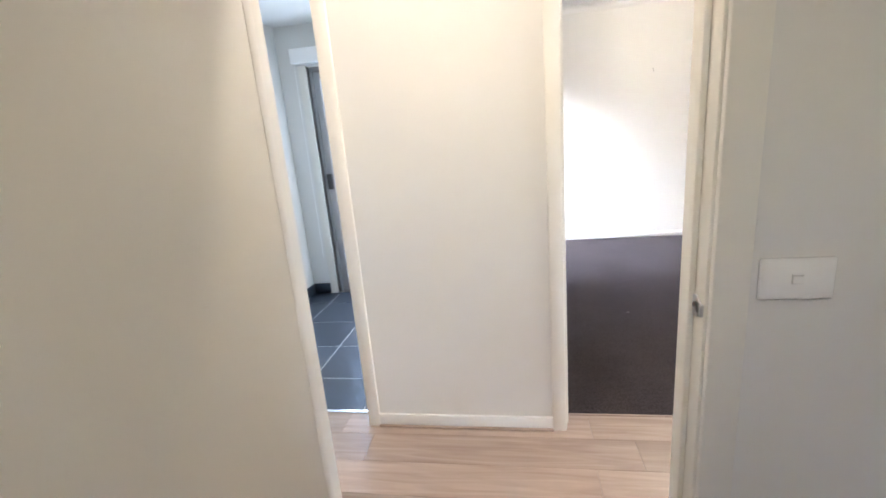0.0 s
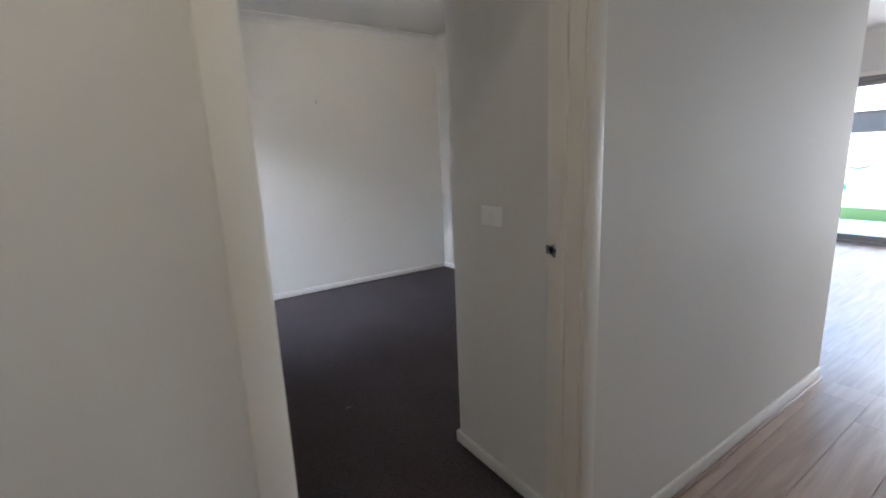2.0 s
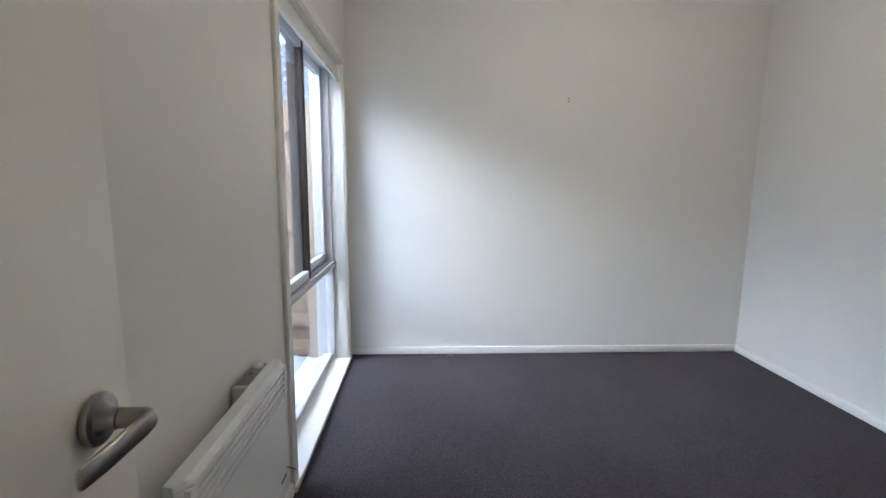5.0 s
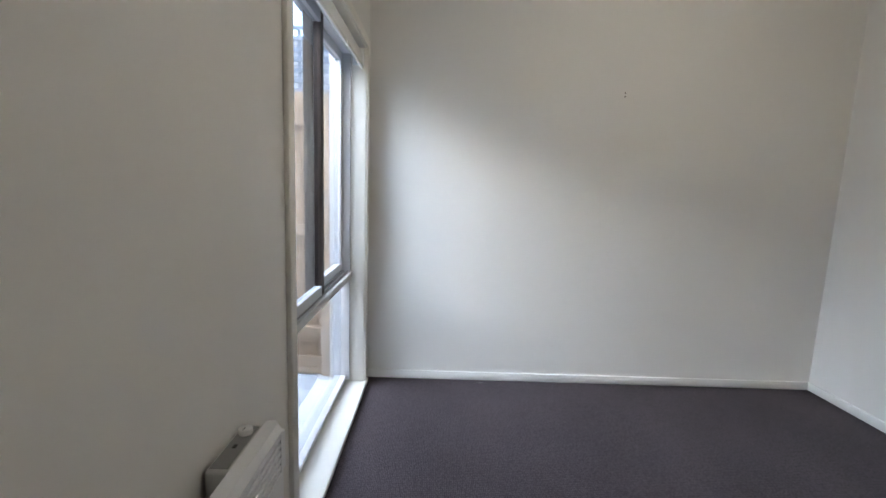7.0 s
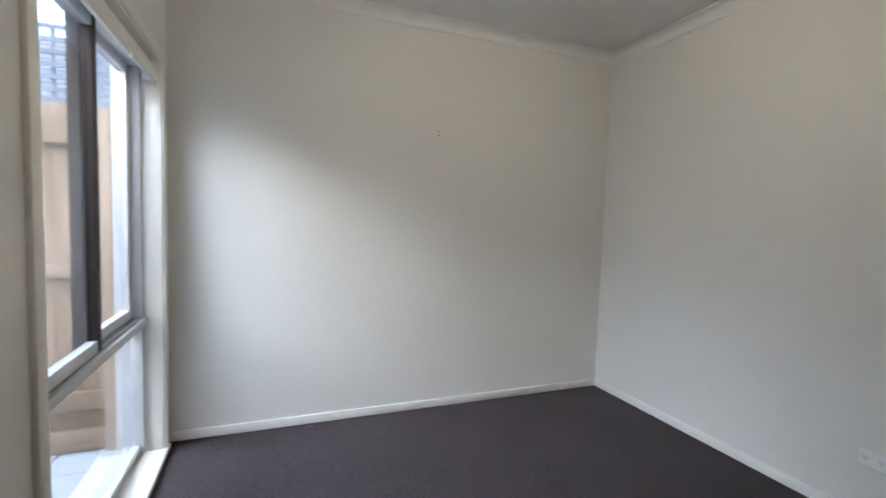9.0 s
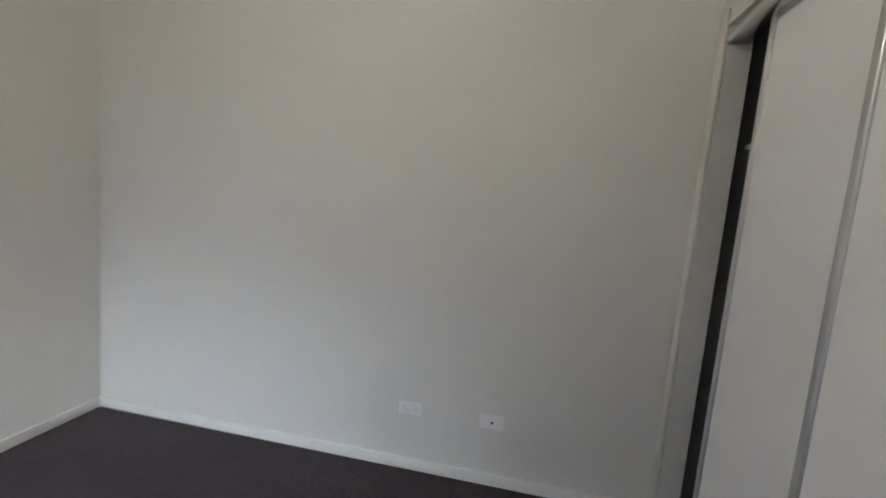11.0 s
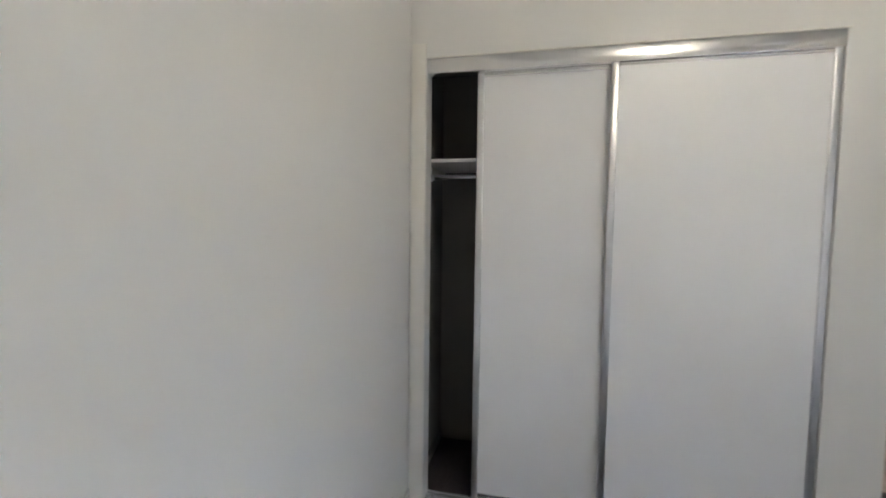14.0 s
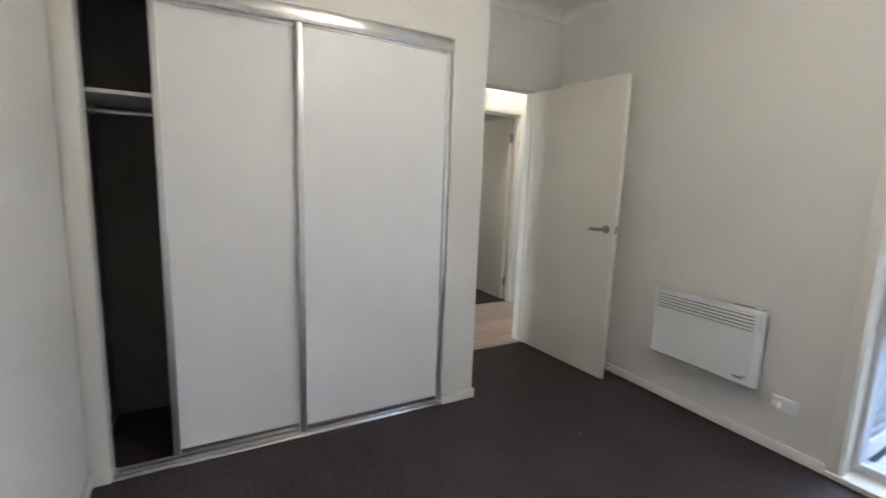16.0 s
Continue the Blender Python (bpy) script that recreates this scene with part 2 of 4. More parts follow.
def add_cylinder(bm, centre, axis, radius, length, sides=24, bevel=0.0, radius2=None):
    r2 = radius if radius2 is None else radius2
    made = bmesh.ops.create_cone(bm, cap_ends=True, segments=sides, radius1=radius, radius2=r2, depth=length)["verts"]
    turn = Vector(axis).normalized().to_track_quat("Z", "Y").to_matrix().to_4x4()
    if bevel > 0:
        edges = {e for v in made for e in v.link_edges if len(e.link_faces) == 2 and any(len(f.verts) > 4 for f in e.link_faces)}
        res = bmesh.ops.bevel(bm, geom=list(edges), offset=bevel, segments=2, affect="EDGES", profile=0.5)
        made = list({v for v in made if v.is_valid} | set(res["verts"]))
    bmesh.ops.transform(bm, matrix=Matrix.Translation(centre) @ turn, verts=made)


def add_tube(bm, points, across, up, sides=12):
    """A bar of elliptic section along points; across and up are half sizes, one per point."""
    rings = []
    n = len(points)
    for i, pnt in enumerate(points):
        d = (Vector(points[min(i + 1, n - 1)]) - Vector(points[max(i - 1, 0)])).normalized()
        side = d.cross(Vector((0, 0, 1)))
        side = side.normalized() if side.length > 1e-4 else Vector((1, 0, 0))
        top = side.cross(d).normalized()
        rings.append([bm.verts.new(Vector(pnt) + side * across[i] * math.cos(2 * math.pi * k / sides) + top * up[i] * math.sin(2 * math.pi * k / sides)) for k in range(sides)])
    for r0, r1 in zip(rings, rings[1:]):
        for k in range(sides):
            bm.faces.new((r0[k], r0[(k + 1) % sides], r1[(k + 1) % sides], r1[k]))
    bm.faces.new(rings[0][::-1])
    bm.faces.new(rings[-1])


def mesh_from(name, bm, material, smooth=False):
    bmesh.ops.recalc_face_normals(bm, faces=bm.faces)
    me = bpy.data.meshes.new(name)
    bm.to_mesh(me)
    bm.free()
    me.materials.append(material)
    if smooth:
        me.shade_smooth()
        me.set_sharp_from_angle(angle=radians(40))
    return me


def part(name, bm, material, parent=None, label="", smooth=False):
    ob = new(name, mesh_from(name, bm, material, smooth))
    if parent is not None:
        ob.parent = parent
    if label:
        ob["label"] = label
    return ob


def thing(name, label, category, at=(0, 0, 0), turn=0.0, group="", kind=""):
    ob = new(name)
    ob.empty_display_size = 0.1
    ob.matrix_basis = pose(*at, 0, 0, turn)
    return tagged(ob, label, category, group, kind)


def box_part(name, a, b, material, parent=None, bevel=0.0, label="", segments=2):
    bm = bmesh.new()
    add_box(bm, a, b, bevel, segments)
    return part(name, bm, material, parent, label, smooth=bevel > 0)


def boxes_part(name, boxes, material, parent=None, bevel=0.0, label=""):
    bm = bmesh.new()
    for a, b in boxes:
        add_box(bm, a, b, bevel)
    return part(name, bm, material, parent, label, smooth=bevel > 0)


def wall_boxes(axis, c0, c1, a0, a1, z0, z1, openings):
    """Boxes of a wall that runs along axis from a0 to a1, between c0 and c1 thick, round openings (from, to, sill, head)."""
    out = []
    edge = a0
    for o0, o1, sill, head in sorted(openings):
        out.append((edge, o0, z0, z1))
        if sill > z0 + 0.001:
            out.append((o0, o1, z0, sill))
        if head < z1 - 0.001:
            out.append((o0, o1, head, z1))
        edge = o1
    out.append((edge, a1, z0, z1))
    if axis == "x":
        return [((p, c0, lo), (q, c1, hi)) for p, q, lo, hi in out if q - p > 0.001]
    return [((c0, p, lo), (c1, q, hi)) for p, q, lo, hi in out if q - p > 0.001]


def wall(name, axis, c0, c1, a0, a1, openings=(), z0=-0.13, z1=2.75, material=None, label=""):
    ob = boxes_part(name, wall_boxes(axis, c0, c1, a0, a1, z0, z1, openings), material or PLASTER)
    return tagged(ob, label or "plain white painted plaster wall", "wall", kind="structure")


def sweep_closed(name, corners, profile, material):
    """A moulding round a closed right-angled plan (anticlockwise); profile: (inset, z) pairs."""
    n = len(corners)
    rings = []
    bm = bmesh.new()
    for i in range(n):
        p0, p1, p2 = Vector(corners[i - 1]), Vector(corners[i]), Vector(corners[(i + 1) % n])
        d1, d2 = (p1 - p0).normalized(), (p2 - p1).normalized()
        n1, n2 = Vector((-d1.y, d1.x)), Vector((-d2.y, d2.x))
        rings.append([bm.verts.new((p1.x + (n1.x + n2.x) * q, p1.y + (n1.y + n2.y) * q, z)) for q, z in profile])
    m = len(profile)
    for i in range(n):
        r0, r1 = rings[i], rings[(i + 1) % n]
        for k in range(m):
            bm.faces.new((r0[k], r1[k], r1[(k + 1) % m], r0[(k + 1) % m]))
    return part(name, bm, material)


def cove(ceiling, drop=0.07):
    """A plaster cove that springs from the wall at ceiling - drop."""
    pts = [(0.0, ceiling - drop), (0.006, ceiling - drop)]
    for k in range(7):
        a = math.pi / 2 * k / 6
        pts.append((0.008 + (drop - 0.014) * (1 - math.cos(a)), ceiling - drop + 0.006 + (drop - 0.014) * math.sin(a)))
    pts += [(drop, ceiling - 0.006), (drop, ceiling), (0.0, ceiling)]
    return pts


def skirting(name, a, b, inward, height=0.057, thick=0.014, material=None):
    """A baseboard along the wall foot from a to b; inward: the way from the wall into the room."""
    bm = bmesh.new()
    (x0, y0), (x1, y1) = a, b
    x1 += inward[0] * thick
    y1 += inward[1] * thick
    add_box(bm, (x0, y0, 0.001), (x1, y1, height), 0.003, 2)
    return tagged(part(name, bm, material or SKIRT, smooth=True), "white gloss painted timber skirting at the wall foot", "skirting", kind="structure")


# ---------------- plan ----------------
# bedroom: x 0 to W, y 0 to D; door wall at y 0; robe front at y R; hall along x at y -1.07 to -0.13
W, D, R, P = 3.05, 3.585, 0.648, 1.145
CEIL = 2.655
LAUNDRY_CEIL = 2.40
HN, HS, SN = -0.12, -1.07, -1.19
BD0, BD1 = 0.228, 1.028
SD0, SD1 = -0.46, 0.358
LD0, LD1 = -1.555, -0.75
HEAD = 2.05
LX, LY = -1.95, 1.87
WY0, WY1, WZ0, WZ1 = 2.082, 3.45, 0.03, 2.10
WALL_O = -0.22
HALL_END = 3.12
LIV_X, LIV_Y0, LIV_Y1 = 7.7, -3.2, 4.2
GROUND_Z = -0.13

# outdoor ground
bm = bmesh.new()
add_box(bm, (-400, -400, -1.0), (400, 400, -0.2))
tagged(part("ground", bm, GROUND), "bare pale soil round the house", "ground", kind="structure")

# floors
floor_bed = boxes_part("floor", [((0, 0.0, -0.1), (W, D, 0.0))], CARPET)
tagged(floor_bed, "dark charcoal loop pile carpet of the bedroom", "carpet", kind="structure")
floor_start = boxes_part("floor", [((-1.6, -4.6, -0.1), (2.2, SN, 0.0)), ((SD0, SN, -0.1), (SD1, -1.10, 0.0))], CARPET)
tagged(floor_start, "dark charcoal carpet of the room across the hall", "carpet", kind="structure")
floor_hall = boxes_part("floor", [((-2.4, -1.10, -0.1), (HALL_END, -0.005, -0.012)), ((HALL_END, LIV_Y0, -0.1), (LIV_X, LIV_Y1, -0.012))], GROUT)
tagged(floor_hall, "pale oak laminate plank floor", "wood floor", kind="structure")
floor_laundry = boxes_part("floor", [((LX, -0.02, -0.1), (-0.13, LY, -0.0005))], GROUT)
tagged(floor_laundry, "dark slate tiled laundry floor with pale grout", "tiled floor", kind="structure")

# ceilings
for a, b, what in (((-0.0, 0.0), (W, D), "bedroom"), ((-2.4, HS), (HALL_END, HN), "hall"), ((HALL_END, LIV_Y0), (LIV_X, LIV_Y1), "living room"),
                   ((LX, 0.0), (-0.13, LY), "laundry"), ((-1.6, -4.6), (2.2, SN), "room across the hall")):
    top = LAUNDRY_CEIL if what == "laundry" else CEIL
    ob = boxes_part("ceiling", [((a[0], a[1], top), (b[0], b[1], top + 0.08))], CEILING)
    tagged(ob, "flat white painted ceiling of the " + what, "ceiling", kind="structure")
# roof slab that closes the house above the ceilings
ob = boxes_part("roof", [((-2.6, -4.8, 2.78), (-0.14, -0.0, 2.9)), ((-0.14, -4.8, 2.78), (LIV_X + 0.5, 4.4, 2.9)), ((LX - 0.16, 0.0, 2.485), (-0.24, LY + 0.17, 2.53))], ROOF)
tagged(ob, "flat dark roof over the house", "roof", kind="structure")

# walls
wall("wall_window", "y", WALL_O, 0.0, LY + 0.13, D + 0.13, [(WY0, WY1, WZ0, WZ1)], label="white painted bedroom wall with the tall window")
wall("wall_heater", "y", -0.13, 0.0, 0.0, LY + 0.13, label="white painted bedroom wall behind the heater and door")
wall("wall_far", "x", D, D + 0.13, 0.0, W + 0.07, label="plain white painted bedroom wall with a screw mark")
wall("wall_sockets", "y", W, W + 0.07, 0.0, D, label="white painted bedroom wall with two low outlets")
wall("wall_door", "x", HN, 0.0, -2.4, HALL_END + 0.0, [(LD0 - 0.02, LD1 + 0.02, -0.13, HEAD + 0.02), (BD0 - 0.02, BD1 + 0.02, -0.13, HEAD + 0.02)], label="white painted hall wall with two doorways")
wall("wall_robe_side", "y", P, P + 0.09, 0.0, R - 0.09, label="white painted end wall of the built-in wardrobe with a light switch")
wall("wall_robe_front", "x", R - 0.09, R, P, W, [(1.36, 2.972, -0.13, 2.083)], label="white painted wall round the wardrobe opening")
wall("wall_hall_south", "x", SN, HS, -2.4, HALL_END, [(SD0 - 0.02, SD1 + 0.02, -0.13, HEAD + 0.02)], label="white painted hall wall with one doorway")
wall("wall_hall_end", "y", -2.53, -2.4, SN, 0.0)
wall("wall_laundry_side", "y", LX - 0.13, LX, 0.0, LY, z1=2.485, label="white painted laundry side wall")
wall("wall_laundry_far", "x", LY, LY + 0.13, LX - 0.13, WALL_O + 0.09, [(-1.70, -0.36, -0.02, 2.06)], z1=2.485, label="white painted laundry wall with a glass door")
wall("wall_laundry_cladding", "x", LY + 0.13, LY + 0.15, LX - 0.13, WALL_O, [(-1.70, -0.36, -0.13, 2.06)], z1=2.485, material=RENDER, label="grey rendered outer wall of the laundry")
wall("wall_start_west", "y", -1.73, -1.6, -4.73, SN)
wall("wall_start_east", "y", 2.2, 2.33, -4.73, SN)
# opening out of view, added and sized to light the room from behind
wall("wall_start_south", "x", -4.73, -4.6, -1.6, 2.2, [(0.3, 0.6, 1.4, 2.0)], label="white painted wall with an unseen opening added for daylight")
wall("wall_living_north", "x", LIV_Y1, LIV_Y1 + 0.13, HALL_END, LIV_X)
wall("wall_living_south", "x", LIV_Y0 - 0.13, LIV_Y0, HALL_END, LIV_X)
wall("wall_living_west", "y", W, W + 0.07, D + 0.13, LIV_Y1)
wall("wall_living_southwest", "y", HALL_END - 0.13, HALL_END, LIV_Y0, SN)
wall("wall_living_east", "y", LIV_X, LIV_X + 0.2, LIV_Y0 - 0.13, LIV_Y1 + 0.13, [(-2.6, 2.6, -0.02, 2.1)], label="white painted living room wall with a wide glass sliding door")

# cornices
tagged(sweep_closed("cornice", [(0, 0), (P, 0), (P, R), (W, R), (W, D), (0, D)], cove(CEIL), CEILING), "white plaster cove cornice round the bedroom ceiling", "cornice", kind="structure")
tagged(sweep_closed("cornice", [(HALL_END, LIV_Y0), (LIV_X, LIV_Y0), (LIV_X, LIV_Y1), (HALL_END, LIV_Y1)], cove(CEIL), CEILING), "white plaster cove cornice round the living room ceiling", "cornice", kind="structure")

# skirtings
skirting("baseboard", (0.014, D), (W - 0.014, D), (0, -1))
skirting("baseboard", (W, R + 0.0), (W, D), (-1, 0))
skirting("baseboard", (0, 0.0), (0, WY0 - 0.055), (1, 0))
skirting("baseboard", (P, 0.003), (P, R), (-1, 0))
skirting("baseboard", (P - 0.014, R), (1.36, R), (0, 1))
skirting("baseboard", (LD1 + 0.062, HN), (BD0 - 0.062, HN), (0, -1), 0.068)
skirting("baseboard", (BD1 + 0.062, HN), (HALL_END, HN), (0, -1), 0.068)
skirting("baseboard", (-2.4, HS), (SD0 - 0.062, HS), (0, 1), 0.068)
skirting("baseboard", (SD1 + 0.062, HS), (HALL_END, HS), (0, 1), 0.068)
skirting("baseboard", (SD1 + 0.062, SN), (2.2, SN), (0, -1))
# thin quadrant beads where the skirting meets the plank floor
for a, b, s in (((LD1 + 0.062, HN - 0.014), (BD0 - 0.062, HN - 0.014), -1), ((BD1 + 0.062, HN - 0.014), (HALL_END, HN - 0.014), -1), ((SD1 + 0.062, HS + 0.014), (HALL_END, HS + 0.014), 1)):
    ob = box_part("trim", (a[0], a[1], 0.001), (b[0], b[1] + s * 0.014, 0.014), OAK, bevel=0.004)
    tagged(ob, "thin oak floor bead along the skirting", "trim", kind="structure")


# ---------------- doors ----------------


def door_frame(name, x0, x1, y_hall, y_room, hall_side, room_trim, stop_from_room, label):
    """A lining with stops and flat trims in an opening along x. hall_side: the way out of the wall on its hall side (+1 or -1)."""
    t = thing(name, label, "door frame", kind="structure")
    lo, hi = min(y_hall, y_room), max(y_hall, y_room)
    box_part("jamb", (x0 - 0.02, lo - 0.001, 0.0), (x0, hi + 0.001, HEAD), TRIM, t, 0.0015)
    box_part("jamb", (x1, lo - 0.001, 0.0), (x1 + 0.02, hi + 0.001, HEAD), TRIM, t, 0.0015)
    box_part("head", (x0 - 0.02, lo - 0.001, HEAD), (x1 + 0.02, hi + 0.001, HEAD + 0.02), TRIM, t, 0.0015)
    way = 1 if y_hall > y_room else -1
    s0 = y_room + way * stop_from_room
    s1 = s0 + way * 0.03
    box_part("stop", (x0, s0, 0.0), (x0 + 0.011, s1, HEAD), TRIM, t, 0.001)
    box_part("stop", (x1 - 0.011, s0, 0.0), (x1, s1, HEAD), TRIM, t, 0.001)
    box_part("stop", (x0 + 0.011, s0, HEAD - 0.011), (x1 - 0.011, s1, HEAD), TRIM, t, 0.001)
    sides = [(y_hall, hall_side)] + ([(y_room, -hall_side)] if room_trim else [])
    for y, s in sides:
        y2 = y + s * 0.016
        box_part("architrave", (x0 - 0.066, y, 0.0), (x0 - 0.005, y2, HEAD + 0.065), TRIM, t, 0.004)
        box_part("architrave", (x1 + 0.005, y, 0.0), (x1 + 0.066, y2, HEAD + 0.065), TRIM, t, 0.004)
        box_part("architrave", (x0 - 0.005, y, HEAD + 0.005), (x1 + 0.005, y2, HEAD + 0.065), TRIM, t, 0.004)
    return t


def strike(parent, x, y, z, face, lip):
    """A rounded strike plate on the jamb; face: the way it looks along x."""
    bm = bmesh.new()
    add_cylinder(bm, (x + face * 0.0015, y, z), (1, 0, 0), 0.021, 0.004, 28, 0.001)
    add_box(bm, (x, y - lip * 0.0, z - 0.012), (x + face * 0.0035, y + lip * 0.026, z + 0.012), 0.001)
    add_box(bm, (x, y + lip * 0.024, z - 0.012), (x + face * 0.007, y + lip * 0.032, z + 0.012), 0.0025)
    plate = part("strike_plate", bm, SATIN, parent, "rounded satin steel strike plate", smooth=True)
    bm = bmesh.new()
    add_cylinder(bm, (x + face * 0.0038, y - lip * 0.003, z), (1, 0, 0), 0.006, 0.0012, 20)
    part("latch_hole", bm, LATCH_HOLE, plate, "dark hole for the latch")


def lever_handle(parent, y, z, face, side=1):
    """Rose, neck and lever on a leaf that lies in the yz plane of its parent; face: sign of x, side: lever's way along y."""
    f = face
    bm = bmesh.new()
    add_cylinder(bm, (f * 0.0045, y, z), (1, 0, 0), 0.0285, 0.009, 36, 0.003)
    x_face = (0.036 if f > 0 else 0.0)
    rose = part("rose", bm, NICKEL, parent, "round satin nickel rose", smooth=True)
    bm = bmesh.new()
    pts = [(f * 0.006, y, z), (f * 0.012, y, z), (f * 0.016, y, z), (f * 0.026, y, z), (f * 0.0265, y, z), (f * 0.028, y, z), (f * 0.0285, y, z), (f * 0.046, y, z), (f * 0.054, y + side * 0.002, z), (f * 0.0585, y + side * 0.008, z), (f * 0.060, y + side * 0.02, z), (f * 0.058, y + side * 0.05, z), (f * 0.056, y + side * 0.075, z - 0.001), (f * 0.052, y + side * 0.101, z - 0.002), (f * 0.051, y + side * 0.103, z - 0.002)]
    add_tube(bm, pts, [0.02, 0.0165, 0.0125, 0.0115, 0.0095, 0.0095, 0.011, 0.011, 0.0105, 0.0085, 0.006, 0.005, 0.0048, 0.0042, 0.003], [0.02, 0.0165, 0.0125, 0.0115, 0.0095, 0.0095, 0.011, 0.011, 0.011, 0.0115, 0.012, 0.0122, 0.012, 0.011, 0.009], 20)
    lever = part("lever", bm, NICKEL, rose, "satin nickel lever", smooth=True)
    rose.location.x = x_face
    return rose


def door_leaf(name, hinge, turn, width, label, handle_z=1.045, mirrored=False):
    """A flush leaf: hinge line at its origin, running along +y, 36 mm thick along +x (or -x when mirrored)."""
    t = thing(name, label, "door", hinge, turn, kind="structure")
    s = -1 if mirrored else 1
    box_part("leaf", (0, 0.002, 0.012), (s * 0.036, width, HEAD - 0.004), DOORPAINT, t, 0.0015)
    for f in (1, -1):
        rose = lever_handle(t, width - 0.062, handle_z, f, -1)
        rose.location.x = (0.036 if f > 0 else 0.0) if s > 0 else (0.0 if f > 0 else -0.036)
    box_part("latch_plate", (s * 0.007, width - 0.001, handle_z - 0.028), (s * 0.029, width + 0.0015, handle_z + 0.028), NICKEL, t, label="satin nickel latch plate")
    for z in (0.22, HEAD - 0.23):
        bm = bmesh.new()
        add_cylinder(bm, (-s * 0.005, -0.004, z), (0, 0, 1), 0.006, 0.09, 12)
        add_box(bm, (-s * 0.001, -0.003, z - 0.045), (s * 0.03, 0.0025, z + 0.045))
        part("hinge", bm, NICKEL, t, "satin nickel butt hinge")
    return t


f1 = door_frame("door_frame", BD0, BD1, HN, 0.0, -1, False, 0.042, "white painted frame of the bedroom doorway")
strike(f1, BD1, -0.03, 1.045, -1, 1)
f2 = door_frame("door_frame", SD0, SD1, HS, SN, 1, True, 0.042, "white painted frame of the doorway across the hall")
strike(f2, SD1, SN + 0.03, 1.045, -1, -1)
f3 = door_frame("door_frame", LD0, LD1, HN, 0.0, -1, False, 0.042, "white painted frame of the laundry doorway")

door_leaf("door_1", (BD0 - 0.019, 0.006, 0.0), 3.3, 0.822, "cream flush bedroom door standing open beside the heater", 1.052)
door_leaf("door_2", (SD0 + 0.002, SN - 0.004, 0.0), 180.0, 0.795, "off-white flush door standing open against the room", 1.045, True)
door_leaf("door_3", (LD0 - 0.0, 0.004, 0.0), 10.0, 0.795, "white flush laundry door standing wide open", 1.06, True)

# thresholds
for x0, x1, y in ((BD0, BD1, -0.006), (SD0, SD1, -1.10)):
    ob = box_part("trim", (x0, y - 0.008, -0.004), (x1, y + 0.006, 0.004), OAK, bevel=0.002)
    tagged(ob, "narrow oak edge strip between carpet and planks", "trim", kind="structure")
ob = box_part("trim", (LD0, -0.035, -0.004), (LD1, -0.012, 0.006), ALUMINIUM, bevel=0.002)
tagged(ob, "aluminium edge strip at the laundry tiles", "trim", kind="structure")

# ---------------- bedroom window ----------------
win = thing("window_1", "tall white framed window with a bronze sliding sash above a fixed pane", "window", (0, 0, 0), kind="structure")
FX0, FX1 = -0.185, -0.085
for y0, y1 in ((WY0, WY0 + 0.012), (WY1 - 0.012, WY1)):
    box_part("reveal", (FX1 - 0.02, y0, WZ0), (0.004, y1, WZ1), TRIM, win, 0.001)
box_part("reveal", (FX1 - 0.02, WY0 + 0.012, WZ1 - 0.012), (0.004, WY1 - 0.012, WZ1), TRIM, win, 0.001)
box_part("sill", (-0.125, WY0 - 0.05, 0.004), (0.024, WY1 + 0.05, 0.032), TRIM, win, 0.003, "white painted timber sill")
for y0, y1 in ((WY0 - 0.05, WY0 + 0.004), (WY1 - 0.004, WY1 + 0.05)):
    box_part("architrave", (0.0, y0, 0.032), (0.017, y1, WZ1 + 0.05), TRIM, win, 0.004)
box_part("architrave", (0.0, WY0 + 0.004, WZ1 - 0.004), (0.017, WY1 - 0.004, WZ1 + 0.05), TRIM, win, 0.004)
y0, y1 = WY0 + 0.012, WY1 - 0.012
box_part("sill_frame", (FX0 - 0.03, y0, 0.004), (-0.127, y1, 0.052), TRIM, win, 0.002, "white sub sill")
for a, b in (((FX0, y0, 0.052), (FX1, y0 + 0.022, WZ1 - 0.012)), ((FX0, y1 - 0.022, 0.052), (FX1, y1, WZ1 - 0.012)), ((FX0, y0 + 0.022, WZ1 - 0.05), (FX1, y1 - 0.022, WZ1 - 0.012)), ((FX0, y0 + 0.022, 0.052), (FX1 - 0.02, y1 - 0.022, 0.078))):
    box_part("window_frame", a, b, LIT_FRAME, win, 0.002, "grey aluminium frame")
box_part("transom", (FX0, y0 + 0.022, 0.715), (FX1, y1 - 0.022, 0.752), LIT_FRAME, win, 0.002, "grey aluminium transom")
# pale colour puts the daylight's shine on the aluminium lip
box_part("transom_lip", (FX1, y0 + 0.001, 0.722), (FX1 + 0.014, y1 - 0.001, 0.758), PALEGREY, win, 0.003, "inner lip coloured pale for the daylight on it")
for x in (-0.098, -0.125, -0.158):
    box_part("track", (x - 0.003, y0 + 0.022, 0.752), (x + 0.003, y1 - 0.022, 0.768), GREYFRAME, win, 0.0008)
YM = 2.79


